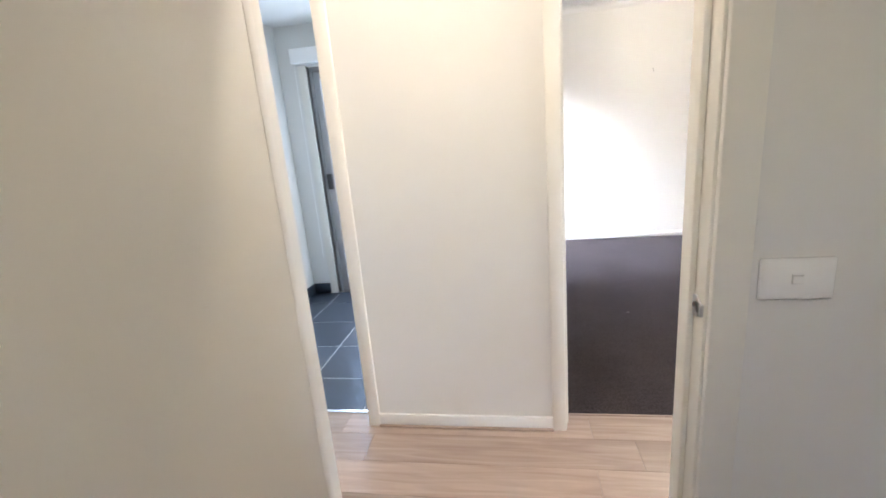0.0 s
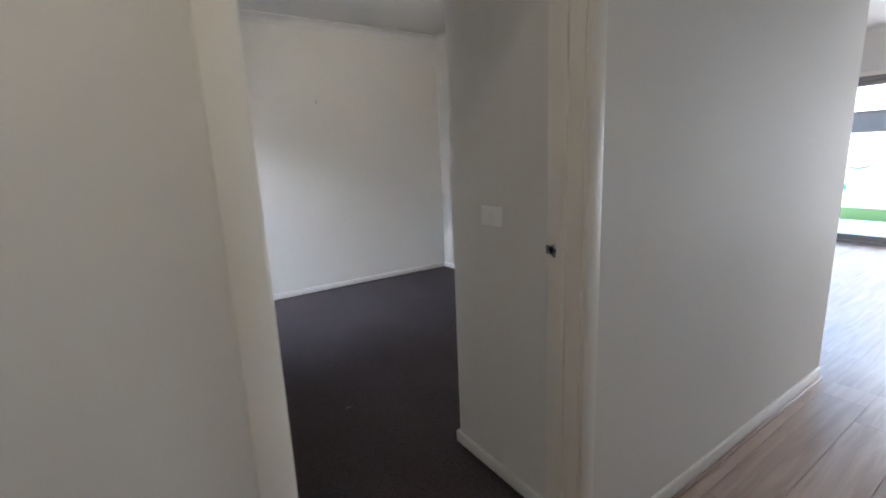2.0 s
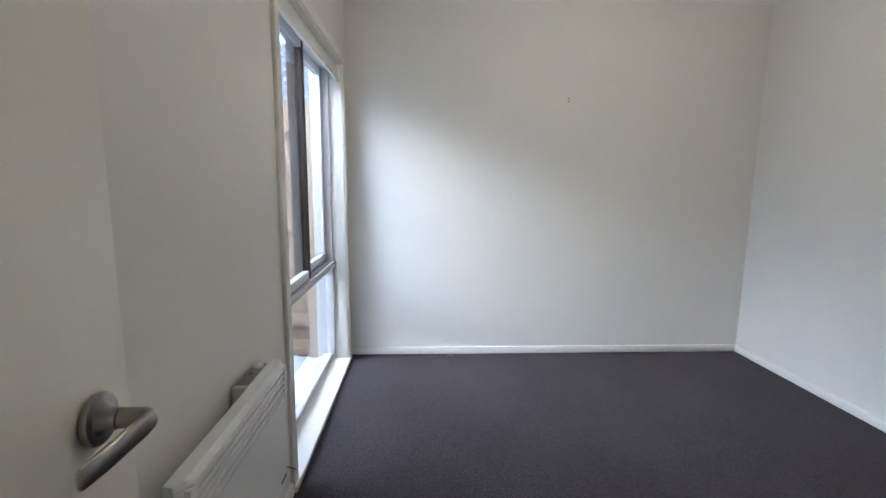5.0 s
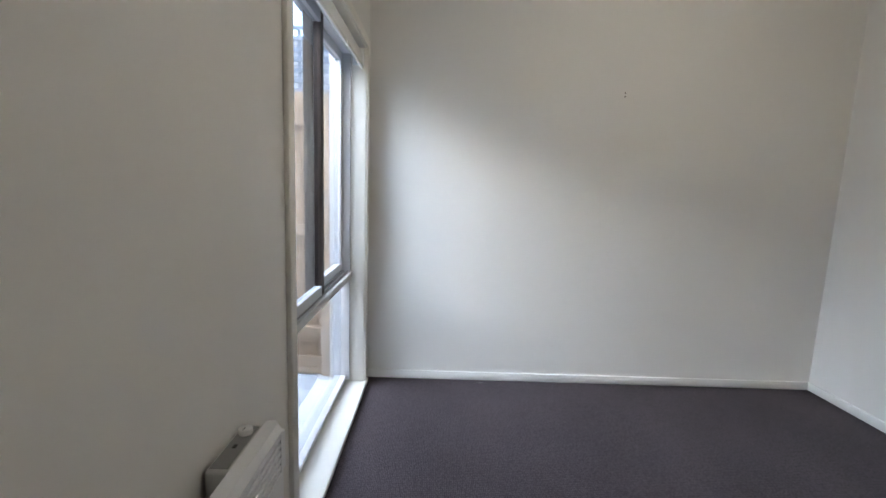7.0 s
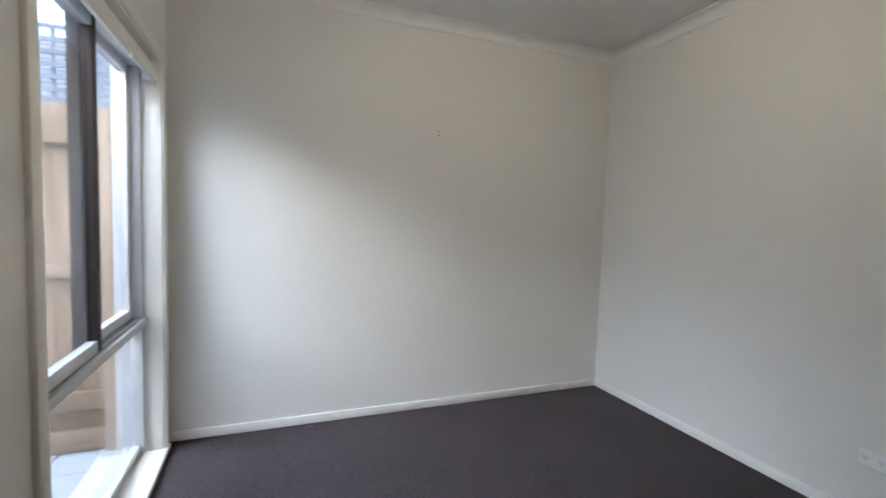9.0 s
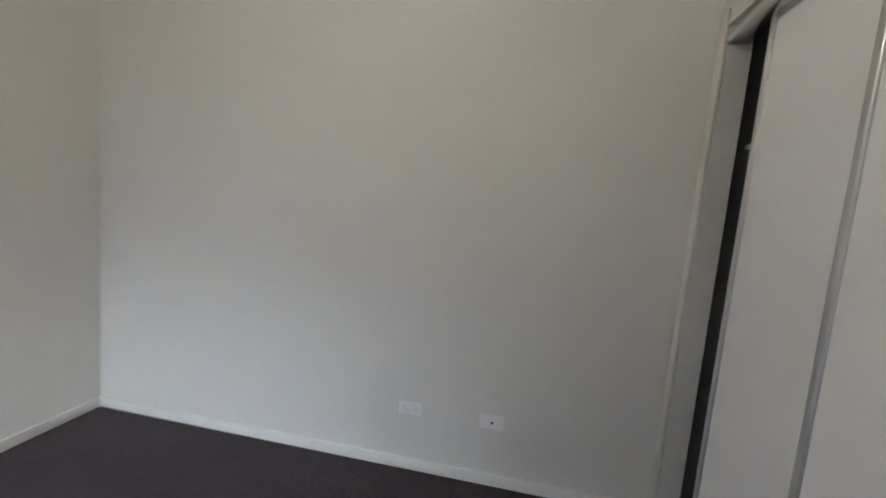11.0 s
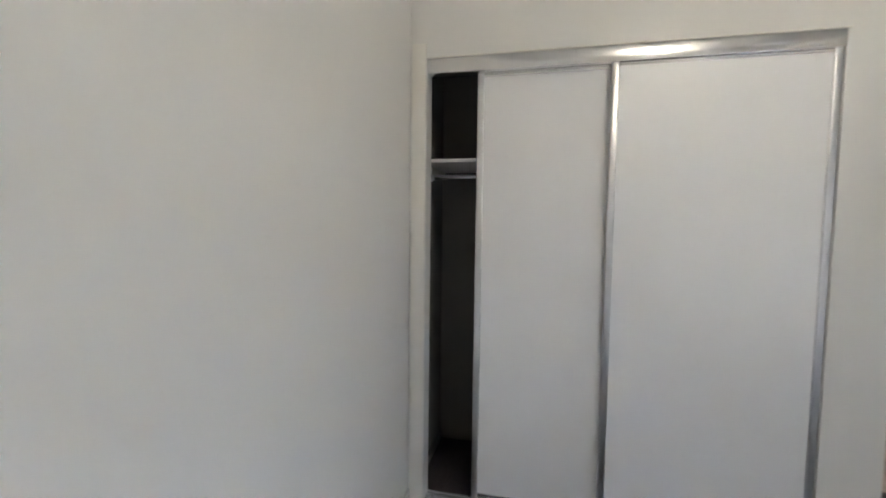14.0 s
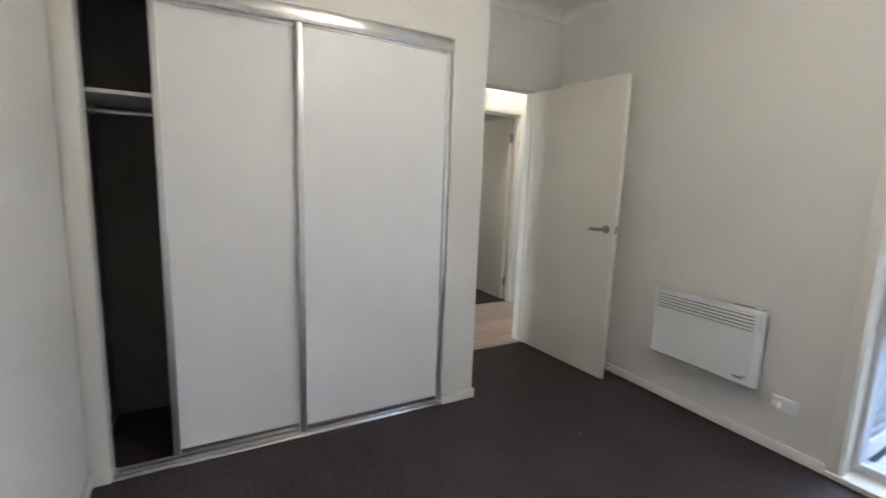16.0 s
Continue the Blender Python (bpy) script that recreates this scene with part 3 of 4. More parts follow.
def sash(name, x, ya, yb, label, near, far):
    z0, z1 = 0.77, WZ1 - 0.052
    s = box_part(name, (x - 0.019, ya, z0), (x + 0.019, ya + 0.045, z1), near, win, 0.0015, label)
    box_part("stile", (x - 0.019, yb - 0.045, z0), (x + 0.019, yb, z1), far, s, 0.0015)
    box_part("rail", (x - 0.019, ya + 0.045, z0), (x + 0.019, yb - 0.045, z0 + 0.045), LIT_FRAME, s, 0.0015)
    box_part("rail", (x - 0.019, ya + 0.045, z1 - 0.045), (x + 0.019, yb - 0.045, z1), LIT_FRAME, s, 0.0015)
    g = box_part("pane", (x - 0.002, ya + 0.045, z0 + 0.045), (x + 0.002, yb - 0.045, z1 - 0.045), GLASS, s)
    g.visible_shadow = False
    return s


sash("sash", -0.106, y0 + 0.022, YM + 0.03, "sliding sash with a dark bronze meeting stile", LIT_FRAME, BRONZE)
sash("sash", -0.150, YM - 0.02, y1 - 0.022, "fixed sash of grey aluminium, paled for the window glow", BRONZE, LIT_FRAME)
g = box_part("pane", (-0.142, y0 + 0.022, 0.078), (-0.138, y1 - 0.022, 0.715), GLASS, win)
g.visible_shadow = False

blind = thing("roller_blind", "white roller blind rolled up under the window head", "roller blind", (0, 0, 0))
bm = bmesh.new()
add_cylinder(bm, (-0.04, (y0 + y1) / 2, 2.045), (0, 1, 0), 0.026, y1 - y0 - 0.04, 24)
part("roll", bm, BLIND, blind, smooth=True)
box_part("fabric", (-0.0165, y0 + 0.024, 1.985), (-0.0145, y1 - 0.024, 2.045), BLIND, blind)
box_part("hem_bar", (-0.023, y0 + 0.022, 1.968), (-0.009, y1 - 0.022, 1.988), PLASTIC, blind, 0.004)
for y in (y0 + 0.001, y1 - 0.019):
    box_part("bracket", (-0.075, y, 1.99), (-0.008, y + 0.018, WZ1 - 0.013), PLASTIC, blind, 0.003)

# ---------------- wardrobe ----------------
robe = thing("sliding_wardrobe", "built-in wardrobe with two white sliding doors in aluminium frames, partly open", "wardrobe", (0, 0, 0))
RX0, RX1 = 1.36, 2.972
box_part("top_track", (RX0 + 0.002, 0.575, 2.018), (RX1 - 0.002, R + 0.006, 2.081), ALUMINIUM, robe, 0.002, "bright aluminium head track")
box_part("track_lip", (RX0 - 0.01, R + 0.002, 2.083), (RX1 + 0.01, R + 0.01, 2.09), TRIM, robe, 0.001, "white cover strip")
for y, h in ((0.575, 0.012), (0.607, 0.012), (0.640, 0.012)):
    box_part("floor_track", (RX0 + 0.002, y, 0.006), (RX1 - 0.002, y + 0.004, 0.006 + h), ALUMINIUM, robe, 0.0008, "aluminium floor track")
box_part("track_base", (RX0 + 0.002, 0.565, 0.001), (RX1 - 0.002, R + 0.012, 0.006), ALUMINIUM, robe, 0.001)


def robe_door(x0, x1, y, label):
    d = box_part("sliding_door", (x0 + 0.018, y - 0.005, 0.056), (x1 - 0.018, y + 0.005, 2.010), ROBE_PANEL, robe, 0.0, label)
    for xa, xb in ((x0, x0 + 0.03), (x1 - 0.03, x1)):
        bm = bmesh.new()
        add_box(bm, (xa, y - 0.013, 0.024), (xb, y + 0.013, 2.03), 0.006, 3)
        part("stile", bm, SATIN, d, "satin aluminium stile", True)
    box_part("bottom_rail", (x0 + 0.03, y - 0.011, 0.026), (x1 - 0.03, y + 0.011, 0.056), ALUMINIUM, d, 0.002)
    box_part("top_rail", (x0 + 0.03, y - 0.011, 2.005), (x1 - 0.03, y + 0.011, 2.028), ALUMINIUM, d, 0.002)
    return d


robe_door(1.362, 2.178, 0.628, "plain white front sliding door")
robe_door(1.93, 2.745, 0.594, "plain white rear sliding door slid half behind")
# added panels whose dark colour imitates the shade inside
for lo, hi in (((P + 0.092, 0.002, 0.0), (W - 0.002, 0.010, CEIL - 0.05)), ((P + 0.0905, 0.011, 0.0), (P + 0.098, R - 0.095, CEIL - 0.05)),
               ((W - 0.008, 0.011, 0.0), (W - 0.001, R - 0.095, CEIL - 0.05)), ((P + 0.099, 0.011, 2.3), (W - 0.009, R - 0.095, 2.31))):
    box_part("shade_panel", lo, hi, ROBE_SHADE, robe, label="grey-brown panel added to darken the wardrobe inside")
box_part("shelf", (P + 0.1, 0.004, 1.640), (W - 0.009, 0.50, 1.657), ROBE_PANEL, robe, 0.001, "white shelf")
bm = bmesh.new()
add_cylinder(bm, ((P + W) / 2 + 0.05, 0.29, 1.588), (1, 0, 0), 0.0125, W - P - 0.125, 16)
part("hanging_rail", bm, ALUMINIUM, robe, "bright metal hanging rail", True)
for x in (P + 0.099, W - 0.0095):
    bm = bmesh.new()
    way = 1 if x < 2.0 else -1
    add_cylinder(bm, (x + way * 0.004, 0.29, 1.588), (1, 0, 0), 0.024, 0.006, 24, 0.0015)
    add_cylinder(bm, (x + way * 0.012, 0.29, 1.588), (1, 0, 0), 0.0165, 0.014, 20, 0.0015)
    part("rail_socket", bm, PLASTIC, robe, "white round rail socket", True)
# skirting coloured dark for the shade it stands in
box_part("inner_skirting", (W - 0.02, 0.012, 0.001), (W - 0.009, R - 0.1, 0.055), ROBE_SHADE, robe, 0.002, "skirting inside the wardrobe, coloured dark for the shade there")
box_part("cleat", (W - 0.024, 0.02, 1.598), (W - 0.009, 0.48, 1.638), TRIM, robe, 0.001)
# flat trim between the wardrobe opening and the side wall
ob = box_part("trim", (RX1 + 0.001, R + 0.001, 0.0), (W - 0.012, R + 0.013, 2.15), TRIM, bevel=0.003)
tagged(ob, "flat white trim beside the wardrobe opening", "trim", kind="structure")

# ---------------- heater ----------------
HY0, HY1, HZ0, HZ1 = 1.095, 1.724, 0.318, 0.727
heater = thing("panel_heater", "white wall panel heater with slots along its top", "heater", (0, 0, 0))
bm = bmesh.new()
profile = [(0.056, HY0 + 0.004), (0.078, HY0), (0.100, HY0 + 0.022), (0.104, HY0 + 0.028), (0.104, HY1 - 0.028), (0.100, HY1 - 0.022), (0.078, HY1), (0.056, HY1 - 0.004)]
ZS0, ZS1 = HZ1 - 0.112, HZ1 - 0.016


def heater_section(levels):
    """A closed prism of the heater's plan; levels: (z, the furthest x of its front, ends drawn in by)."""
    rings = [[bm.verts.new((min(x, front), y, z)) for x, y in profile] for z, front in levels]
    for r0, r1 in zip(rings, rings[1:]):
        for k in range(8):
            bm.faces.new((r0[k], r0[(k + 1) % 8], r1[(k + 1) % 8], r1[k]))
    bm.faces.new(rings[0][::-1])
    bm.faces.new(rings[-1])


heater_section([(HZ0, 0.098), (HZ0 + 0.008, 0.104), (ZS0, 0.104)])
heater_section([(ZS0 + 0.0002, 0.0905), (ZS1 - 0.0002, 0.0905)])
heater_section([(ZS1, 0.104), (HZ1 - 0.010, 0.104), (HZ1, 0.088)])
for ya, yb in ((HY0 + 0.012, HY0 + 0.034), (HY1 - 0.04, HY1 - 0.012)):
    add_box(bm, (0.0907, ya, ZS0 + 0.0003), (0.104, yb, ZS1 - 0.0003))
part("body", bm, HEATER, heater, smooth=False)
# panel coloured dark as the shaded hollow behind the louvres
box_part("slot_back", (0.0907, HY0 + 0.0342, ZS0 + 0.001), (0.0925, HY1 - 0.0402, ZS1 - 0.001), SLOT, heater, label="dark panel painted for the shade behind the slots")
pitch = (ZS1 - ZS0) / 5
for k in range(5):
    z = ZS0 + k * pitch
    box_part("louvre", (0.0927, HY0 + 0.0342, z + 0.0065), (0.1035, HY1 - 0.0402, z + pitch - 0.0003), HEATER, heater, 0.0015)
for k in range(6):
    z = HZ1 - 0.03 - k * 0.016
    bm = bmesh.new()
    add_cylinder(bm, (0.067, HY1 - 0.0015, z), (0, 1, 0), 0.004, 0.004, 10)
    part("vent_hole", bm, BLACK, heater, "dark round hole")
bm = bmesh.new()
add_box(bm, (0.005, HY1 - 0.20, HZ0 + 0.06), (0.0555, HY1 - 0.02, HZ1 - 0.002), 0.008, 3)
box_ctl = part("control_box", bm, PALEGREY, heater, "pale grey control box", True)
box_part("top_panel", (0.012, HY1 - 0.19, HZ1 - 0.004), (0.050, HY1 - 0.03, HZ1 - 0.0005), GREYPLASTIC, box_ctl, 0.001, "dark grey recessed top panel")
bm = bmesh.new()
add_cylinder(bm, (0.030, HY1 - 0.06, HZ1 + 0.006), (0, 0, 1), 0.0165, 0.016, 28, 0.004)
knob = part("knob", bm, PLASTIC, box_ctl, "white round knob", True)
box_part("pointer", (0.029, HY1 - 0.074, HZ1 + 0.0138), (0.031, HY1 - 0.062, HZ1 + 0.0146), GREYPLASTIC, knob)
box_part("indicator", (0.026, HY1 - 0.12, HZ1 - 0.0005), (0.034, HY1 - 0.108, HZ1 + 0.001), BLACK, box_ctl)
for y in (HY0 + 0.12, HY1 - 0.27):
    box_part("wall_bracket", (0.0, y, HZ0 + 0.06), (0.0555, y + 0.03, HZ1 - 0.08), GREYPLASTIC, heater, 0.001)
bm = bmesh.new()
add_tube(bm, [(0.098, HY1 - 0.045, HZ0 + 0.05), (0.118, HY1 - 0.052, HZ0 + 0.052), (0.138, HY1 - 0.06, HZ0 + 0.05)], [0.0018, 0.0022, 0.0012], [0.0018, 0.0022, 0.0012], 8)
part("wire_clip", bm, BLACK, heater, "thin dark wire end", True)
box_part("badge", (0.1035, HY1 - 0.11, HZ0 + 0.03), (0.1046, HY1 - 0.06, HZ0 + 0.042), GREYPLASTIC, heater, label="small grey badge")
bm = bmesh.new()
cord = []
for k in range(15):
    u = k / 14
    cord.append((0.03 + 0.012 * math.sin(u * 5), HY1 - 0.03 + u * 0.10, HZ0 + 0.004 - 0.075 * math.sin(u * math.pi * 0.62)))
add_tube(bm, cord, [0.0035] * 15, [0.0035] * 15, 8)
part("cord", bm, PLASTIC, heater, "white power cord", True)


def wall_plate(name, label, category, at, turn, w=0.116, h=0.074, kind_of="switch"):
    """A plate on a wall; local x across, y out of the wall, z up."""
    t = thing(name, label, category, at, turn)
    bm = bmesh.new()
    add_box(bm, (-w / 2, 0.0, -h / 2), (w / 2, 0.0085, h / 2), 0.0035, 3)
    part("plate", bm, PLASTIC, t, smooth=True)
    # grey strip imitates the shadow line under the plate's edge
    box_part("shade_strip", (-w / 2 + 0.003, -0.003, -h / 2 + 0.003), (w / 2 - 0.003, 0.0004, h / 2 - 0.003), GREYPLASTIC, t, label="thin grey strip painted as the shade behind the plate")
    if kind_of == "switch":
        box_part("surround", (-0.009, 0.0082, -0.0085), (0.009, 0.0092, 0.0095), PALEGREY, t, 0.0004, "thin pale grey surround")
        bm = bmesh.new()
        add_box(bm, (-0.0075, 0.0085, -0.0072), (0.0075, 0.0125, 0.0062), 0.0015)
        part("rocker", bm, PLASTIC, t, "small white rocker", True)
        box_part("indicator", (-0.008, 0.009, 0.0078), (0.008, 0.0098, 0.0095), PLASTIC, t)
    elif kind_of == "aerial":
        bm = bmesh.new()
        add_cylinder(bm, (0.0, 0.010, 0.0), (0, 1, 0), 0.0065, 0.006, 16)
        part("jack", bm, BLACK, t, "dark aerial jack", True)
    elif kind_of == "power":
        for x in (-0.029, 0.029):
            for dx, dz, a in ((-0.006, 0.004, 0.5), (0.006, 0.004, -0.5), (0.0, -0.009, 0.0)):
                box_part("pin_slot", (x + dx - 0.001, 0.0083, dz - 0.004), (x + dx + 0.001, 0.0089, dz + 0.004), BLACK, t)
            box_part("rocker", (x - 0.006, 0.008, 0.02), (x + 0.006, 0.0115, 0.031), PLASTIC, t, 0.001)
    return t


wall_plate("light_switch", "white single light switch on the wardrobe end wall", "light switch", (P, 0.385, 1.098), 90)
wall_plate("light_switch", "white single light switch beside the doorway frame", "light switch", (0.498, SN, 1.104), 180)
wall_plate("aerial_outlet", "white aerial outlet low on the wall", "outlet", (W, 1.38, 0.315), 90, kind_of="aerial")
wall_plate("power_outlet", "white double power outlet low on the wall", "outlet", (W, 1.78, 0.315), 90, kind_of="power")
po = wall_plate("power_outlet", "white double power outlet beside the heater", "outlet", (0.0, 1.83, 0.262), -90, kind_of="power")
plug = thing("power_plug", "white plug pushed into the outlet", "plug", (0.0, 1.80, 0.258))
bm = bmesh.new()
add_box(bm, (0.0095, -0.017, -0.017), (0.045, 0.017, 0.017), 0.006, 3)
part("plug_body", bm, PLASTIC, plug, smooth=True)

# small screws left in the far wall
for z in (1.922, 1.9):
    sc = thing("wall_screw", "small dark screw still in the painted wall", "screw", (1.602, D, z), 0, "screws in the far wall")
    bm = bmesh.new()
    add_cylinder(bm, (0, -0.003, 0), (0, 1, 0), 0.0045, 0.006, 12)
    part("screw_head", bm, MARK, sc, smooth=True)



def carpet_lint(x, y, size, turn):
    """A flat tangle of pale fibres."""
    t = thing("carpet_lint", "small pale tuft of lint on the dark carpet", "lint", (x, y, 0.0), turn, "lint on the carpet")
    b = bmesh.new()
    for k in range(14):
        a = k * 2.4
        rr = (0.004 + 0.0022 * k) * size
        add_tube(b, [(rr * math.cos(a), rr * 0.5 * math.sin(a), 0.002), (rr * math.cos(a) + 0.008, rr * 0.5 * math.sin(a) + 0.003, 0.005), (rr * math.cos(a) + 0.016, rr * 0.5 * math.sin(a) - 0.002, 0.002)], [0.0011] * 3, [0.0011] * 3, 5)
    part("tuft", b, GREYLINT, t)
    return t


carpet_lint(0.758, 3.53, 0.9, 0)
carpet_lint(0.815, 1.25, 0.3, 25)

# door stop on the skirting behind the bedroom door
st = thing("door_stop", "white door stop on the skirting", "door stop", (0.014, 0.76, 0.035))
bm = bmesh.new()
add_cylinder(bm, (0.03, 0, 0), (1, 0, 0), 0.009, 0.06, 16, 0.002)
part("post", bm, PLASTIC, st, smooth=True)
bm = bmesh.new()
add_cylinder(bm, (0.066, 0, 0), (1, 0, 0), 0.012, 0.014, 16, 0.003)
part("tip", bm, GREYPLASTIC, st, "grey rubber tip", True)


# ---------------- downlights ----------------


def downlight(x, y, power, label):
    t = thing("downlight", label, "downlight", (x, y, CEIL), 0, "ceiling downlights")
    bm = bmesh.new()
    ring = 32
    outs = [[bm.verts.new((r * math.cos(2 * math.pi * k / ring), r * math.sin(2 * math.pi * k / ring), z)) for k in range(ring)] for r, z in ((0.055, 0.0), (0.053, -0.006), (0.042, -0.008), (0.038, -0.003))]
    for r0, r1 in zip(outs, outs[1:]):
        for k in range(ring):
            bm.faces.new((r0[k], r0[(k + 1) % ring], r1[(k + 1) % ring], r1[k]))
    part("bezel", bm, PLASTIC, t, "white bezel", True)
    bm = bmesh.new()
    add_cylinder(bm, (0, 0, -0.0025), (0, 0, 1), 0.0385, 0.003, 32)
    part("lens", bm, LAMP_GLOW, t, "glowing warm lens")
    ld = bpy.data.lights.new("downlight_lamp", "AREA")
    ld.shape, ld.size, ld.energy, ld.color, ld.spread = "DISK", 0.075, power, (1.0, 0.80, 0.58), radians(170)
    lo = new("downlight_lamp", ld)
    lo.location = (x, y, CEIL - 0.012)
    return t




def batten_light(x, y, bulb_z, power):
    """A lamp holder under the ceiling with a bare lit bulb."""
    t = thing("ceiling_light", "white lamp holder with a lit bare bulb under the ceiling", "ceiling light", (x, y, CEIL))
    b = bmesh.new()
    add_cylinder(b, (0, 0, -0.009), (0, 0, 1), 0.048, 0.018, 36, 0.005)
    part("base", b, PLASTIC, t, "white round base", True)
    b = bmesh.new()
    add_cylinder(b, (0, 0, -0.04), (0, 0, 1), 0.019, 0.046, 28, 0.003, radius2=0.023)
    part("holder", b, PLASTIC, t, "white bulb holder", True)
    drop = CEIL - bulb_z
    b = bmesh.new()
    rings = []
    for r, z in ((0.013, -0.062), (0.014, -0.075), (0.019, -0.092), (0.0255, -drop + 0.018), (0.029, -drop), (0.0255, -drop - 0.016), (0.014, -drop - 0.0265)):
        rings.append([b.verts.new((r * math.cos(2 * math.pi * k / 28), r * math.sin(2 * math.pi * k / 28), z)) for k in range(28)])
    for r0, r1 in zip(rings, rings[1:]):
        for k in range(28):
            b.faces.new((r0[k], r0[(k + 1) % 28], r1[(k + 1) % 28], r1[k]))
    b.faces.new(rings[0])
    b.faces.new(rings[-1][::-1])
    part("bulb", b, LAMP_GLOW, t, "glowing warm bulb", True)
    data = bpy.data.lights.new("bulb_lamp", "POINT")
    data.energy, data.color, data.shadow_soft_size = power, (1.0, 0.80, 0.58), 0.034
    lamp = new("bulb_lamp", data)
    lamp.location = (x, y, bulb_z)
    return t


batten_light(1.61, 2.1, 2.49, 0.34)
downlight(-0.25, -0.8, 0.19, "lit warm round downlight in the hall ceiling")

downlight(0.35, -2.9, 0.24, "lit warm round downlight in the ceiling across the hall")

# ---------------- laundry ----------------
ld = thing("glass_door", "grey aluminium sliding glass door with a black latch", "glass door", (0, 0, 0))
gx0, gx1 = -1.70, -0.36
for xa, xb in ((gx0, gx0 + 0.03), (gx1 - 0.03, gx1)):
    box_part("frame", (xa, LY + 0.03, 0.0), (xb, LY + 0.12, 2.06), GREYFRAME, ld, 0.002)
box_part("frame", (gx0 + 0.03, LY + 0.03, 2.02), (gx1 - 0.03, LY + 0.12, 2.06), GREYFRAME, ld, 0.002)
box_part("frame", (gx0 + 0.03, LY + 0.03, -0.02), (gx1 - 0.03, LY + 0.12, 0.02), GREYFRAME, ld, 0.002)
for xa, xb, yy in ((gx0 + 0.03, -1.0, LY + 0.06), (-1.06, gx1 - 0.03, LY + 0.09)):
    s = box_part("panel", (xa, yy - 0.014, 0.022), (xa + 0.055, yy + 0.014, 2.018), GREYFRAME, ld, 0.002)
    box_part("stile", (xb - 0.055, yy - 0.014, 0.022), (xb, yy + 0.014, 2.018), GREYFRAME, s, 0.002)
    box_part("rail", (xa + 0.055, yy - 0.014, 0.022), (xb - 0.055, yy + 0.014, 0.09), GREYFRAME, s, 0.002)
    box_part("rail", (xa + 0.055, yy - 0.014, 1.96), (xb - 0.055, yy + 0.014, 2.018), GREYFRAME, s, 0.002)
    g = box_part("pane", (xa + 0.055, yy - 0.002, 0.09), (xb - 0.055, yy + 0.002, 1.96), CLEAR_GLASS, s)
    g.visible_shadow = False
bm = bmesh.new()
add_box(bm, (gx0 + 0.034, LY + 0.012, 1.0), (gx0 + 0.082, LY + 0.045, 1.14), 0.006, 3)
part("latch", bm, BLACK, ld, "black latch handle", True)
lf = thing("door_trim", "white painted trim round the laundry glass door", "trim", (0, 0, 0), kind="structure")
box_part("architrave", (gx0 - 0.075, LY - 0.016, 0.0), (gx0 - 0.0, LY, 2.075), TRIM, lf, 0.004)
box_part("architrave", (gx1, LY - 0.016, 0.0), (gx1 + 0.075, LY, 2.075), TRIM, lf, 0.004)
box_part("lining", (gx0 - 0.012, LY + 0.0, 0.0), (gx0, LY + 0.03, 2.06), TRIM, lf)
bb = thing("blind_cassette", "white blind cassette above the laundry glass door", "blind", (0, 0, 0))
bm = bmesh.new()
add_box(bm, (gx0 - 0.1, LY - 0.09, 2.08), (gx1 + 0.1, LY - 0.001, 2.2), 0.012, 3)
part("cassette", bm, PLASTIC, bb, smooth=True)
bm = bmesh.new()
add_tube(bm, [(gx0 - 0.085, LY - 0.05, 2.08 - 0.17 * k) for k in range(11)], [0.0025] * 11, [0.0025] * 11, 6)
part("bead_chain", bm, PLASTIC, bb, "thin white bead chain", True)
wall_plate("light_switch", "white switch on the laundry side wall", "light switch", (LX, 1.62, 1.12), -90)

# ---------------- living room ----------------
sd = thing("sliding_door", "wide grey aluminium sliding glass door to the lawn", "glass door", (0, 0, 0))
sy0, sy1 = -2.6, 2.6
box_part("frame", (LIV_X + 0.04, sy0, -0.02), (LIV_X + 0.16, sy1, 0.03), GREYFRAME, sd, 0.002)
box_part("frame", (LIV_X + 0.04, sy0, 2.05), (LIV_X + 0.16, sy1, 2.1), GREYFRAME, sd, 0.002)
for y in (sy0, sy1 - 0.04):
    box_part("frame", (LIV_X + 0.04, y, 0.03), (LIV_X + 0.16, y + 0.04, 2.05), GREYFRAME, sd, 0.002)
for k, (ya, yb) in enumerate(((sy0 + 0.04, 0.46), (0.42, sy1 - 0.04))):
    xx = LIV_X + 0.075 + 0.04 * k
    s = box_part("panel", (xx - 0.015, ya, 0.03), (xx + 0.015, ya + 0.06, 2.05), GREYFRAME, sd, 0.002)
    box_part("stile", (xx - 0.015, yb - 0.06, 0.03), (xx + 0.015, yb, 2.05), GREYFRAME, s, 0.002)
    box_part("rail", (xx - 0.015, ya + 0.06, 0.03), (xx + 0.015, yb - 0.06, 0.1), GREYFRAME, s, 0.002)
    box_part("rail", (xx - 0.015, ya + 0.06, 1.99), (xx + 0.015, yb - 0.06, 2.05), GREYFRAME, s, 0.002)
    g = box_part("pane", (xx - 0.003, ya + 0.06, 0.1), (xx + 0.003, yb - 0.06, 1.99), CLEAR_GLASS, s)
    g.visible_shadow = False
bk = thing("door_trim", "white trim round the living room sliding door", "trim", (0, 0, 0), kind="structure")
box_part("architrave", (LIV_X - 0.016, sy0 - 0.06, 2.1), (LIV_X, sy1 + 0.06, 2.16), TRIM, bk, 0.004)
for y in (sy0 - 0.06, sy1):
    box_part("architrave", (LIV_X - 0.016, y, 0.0), (LIV_X, y + 0.06, 2.1), TRIM, bk, 0.004)

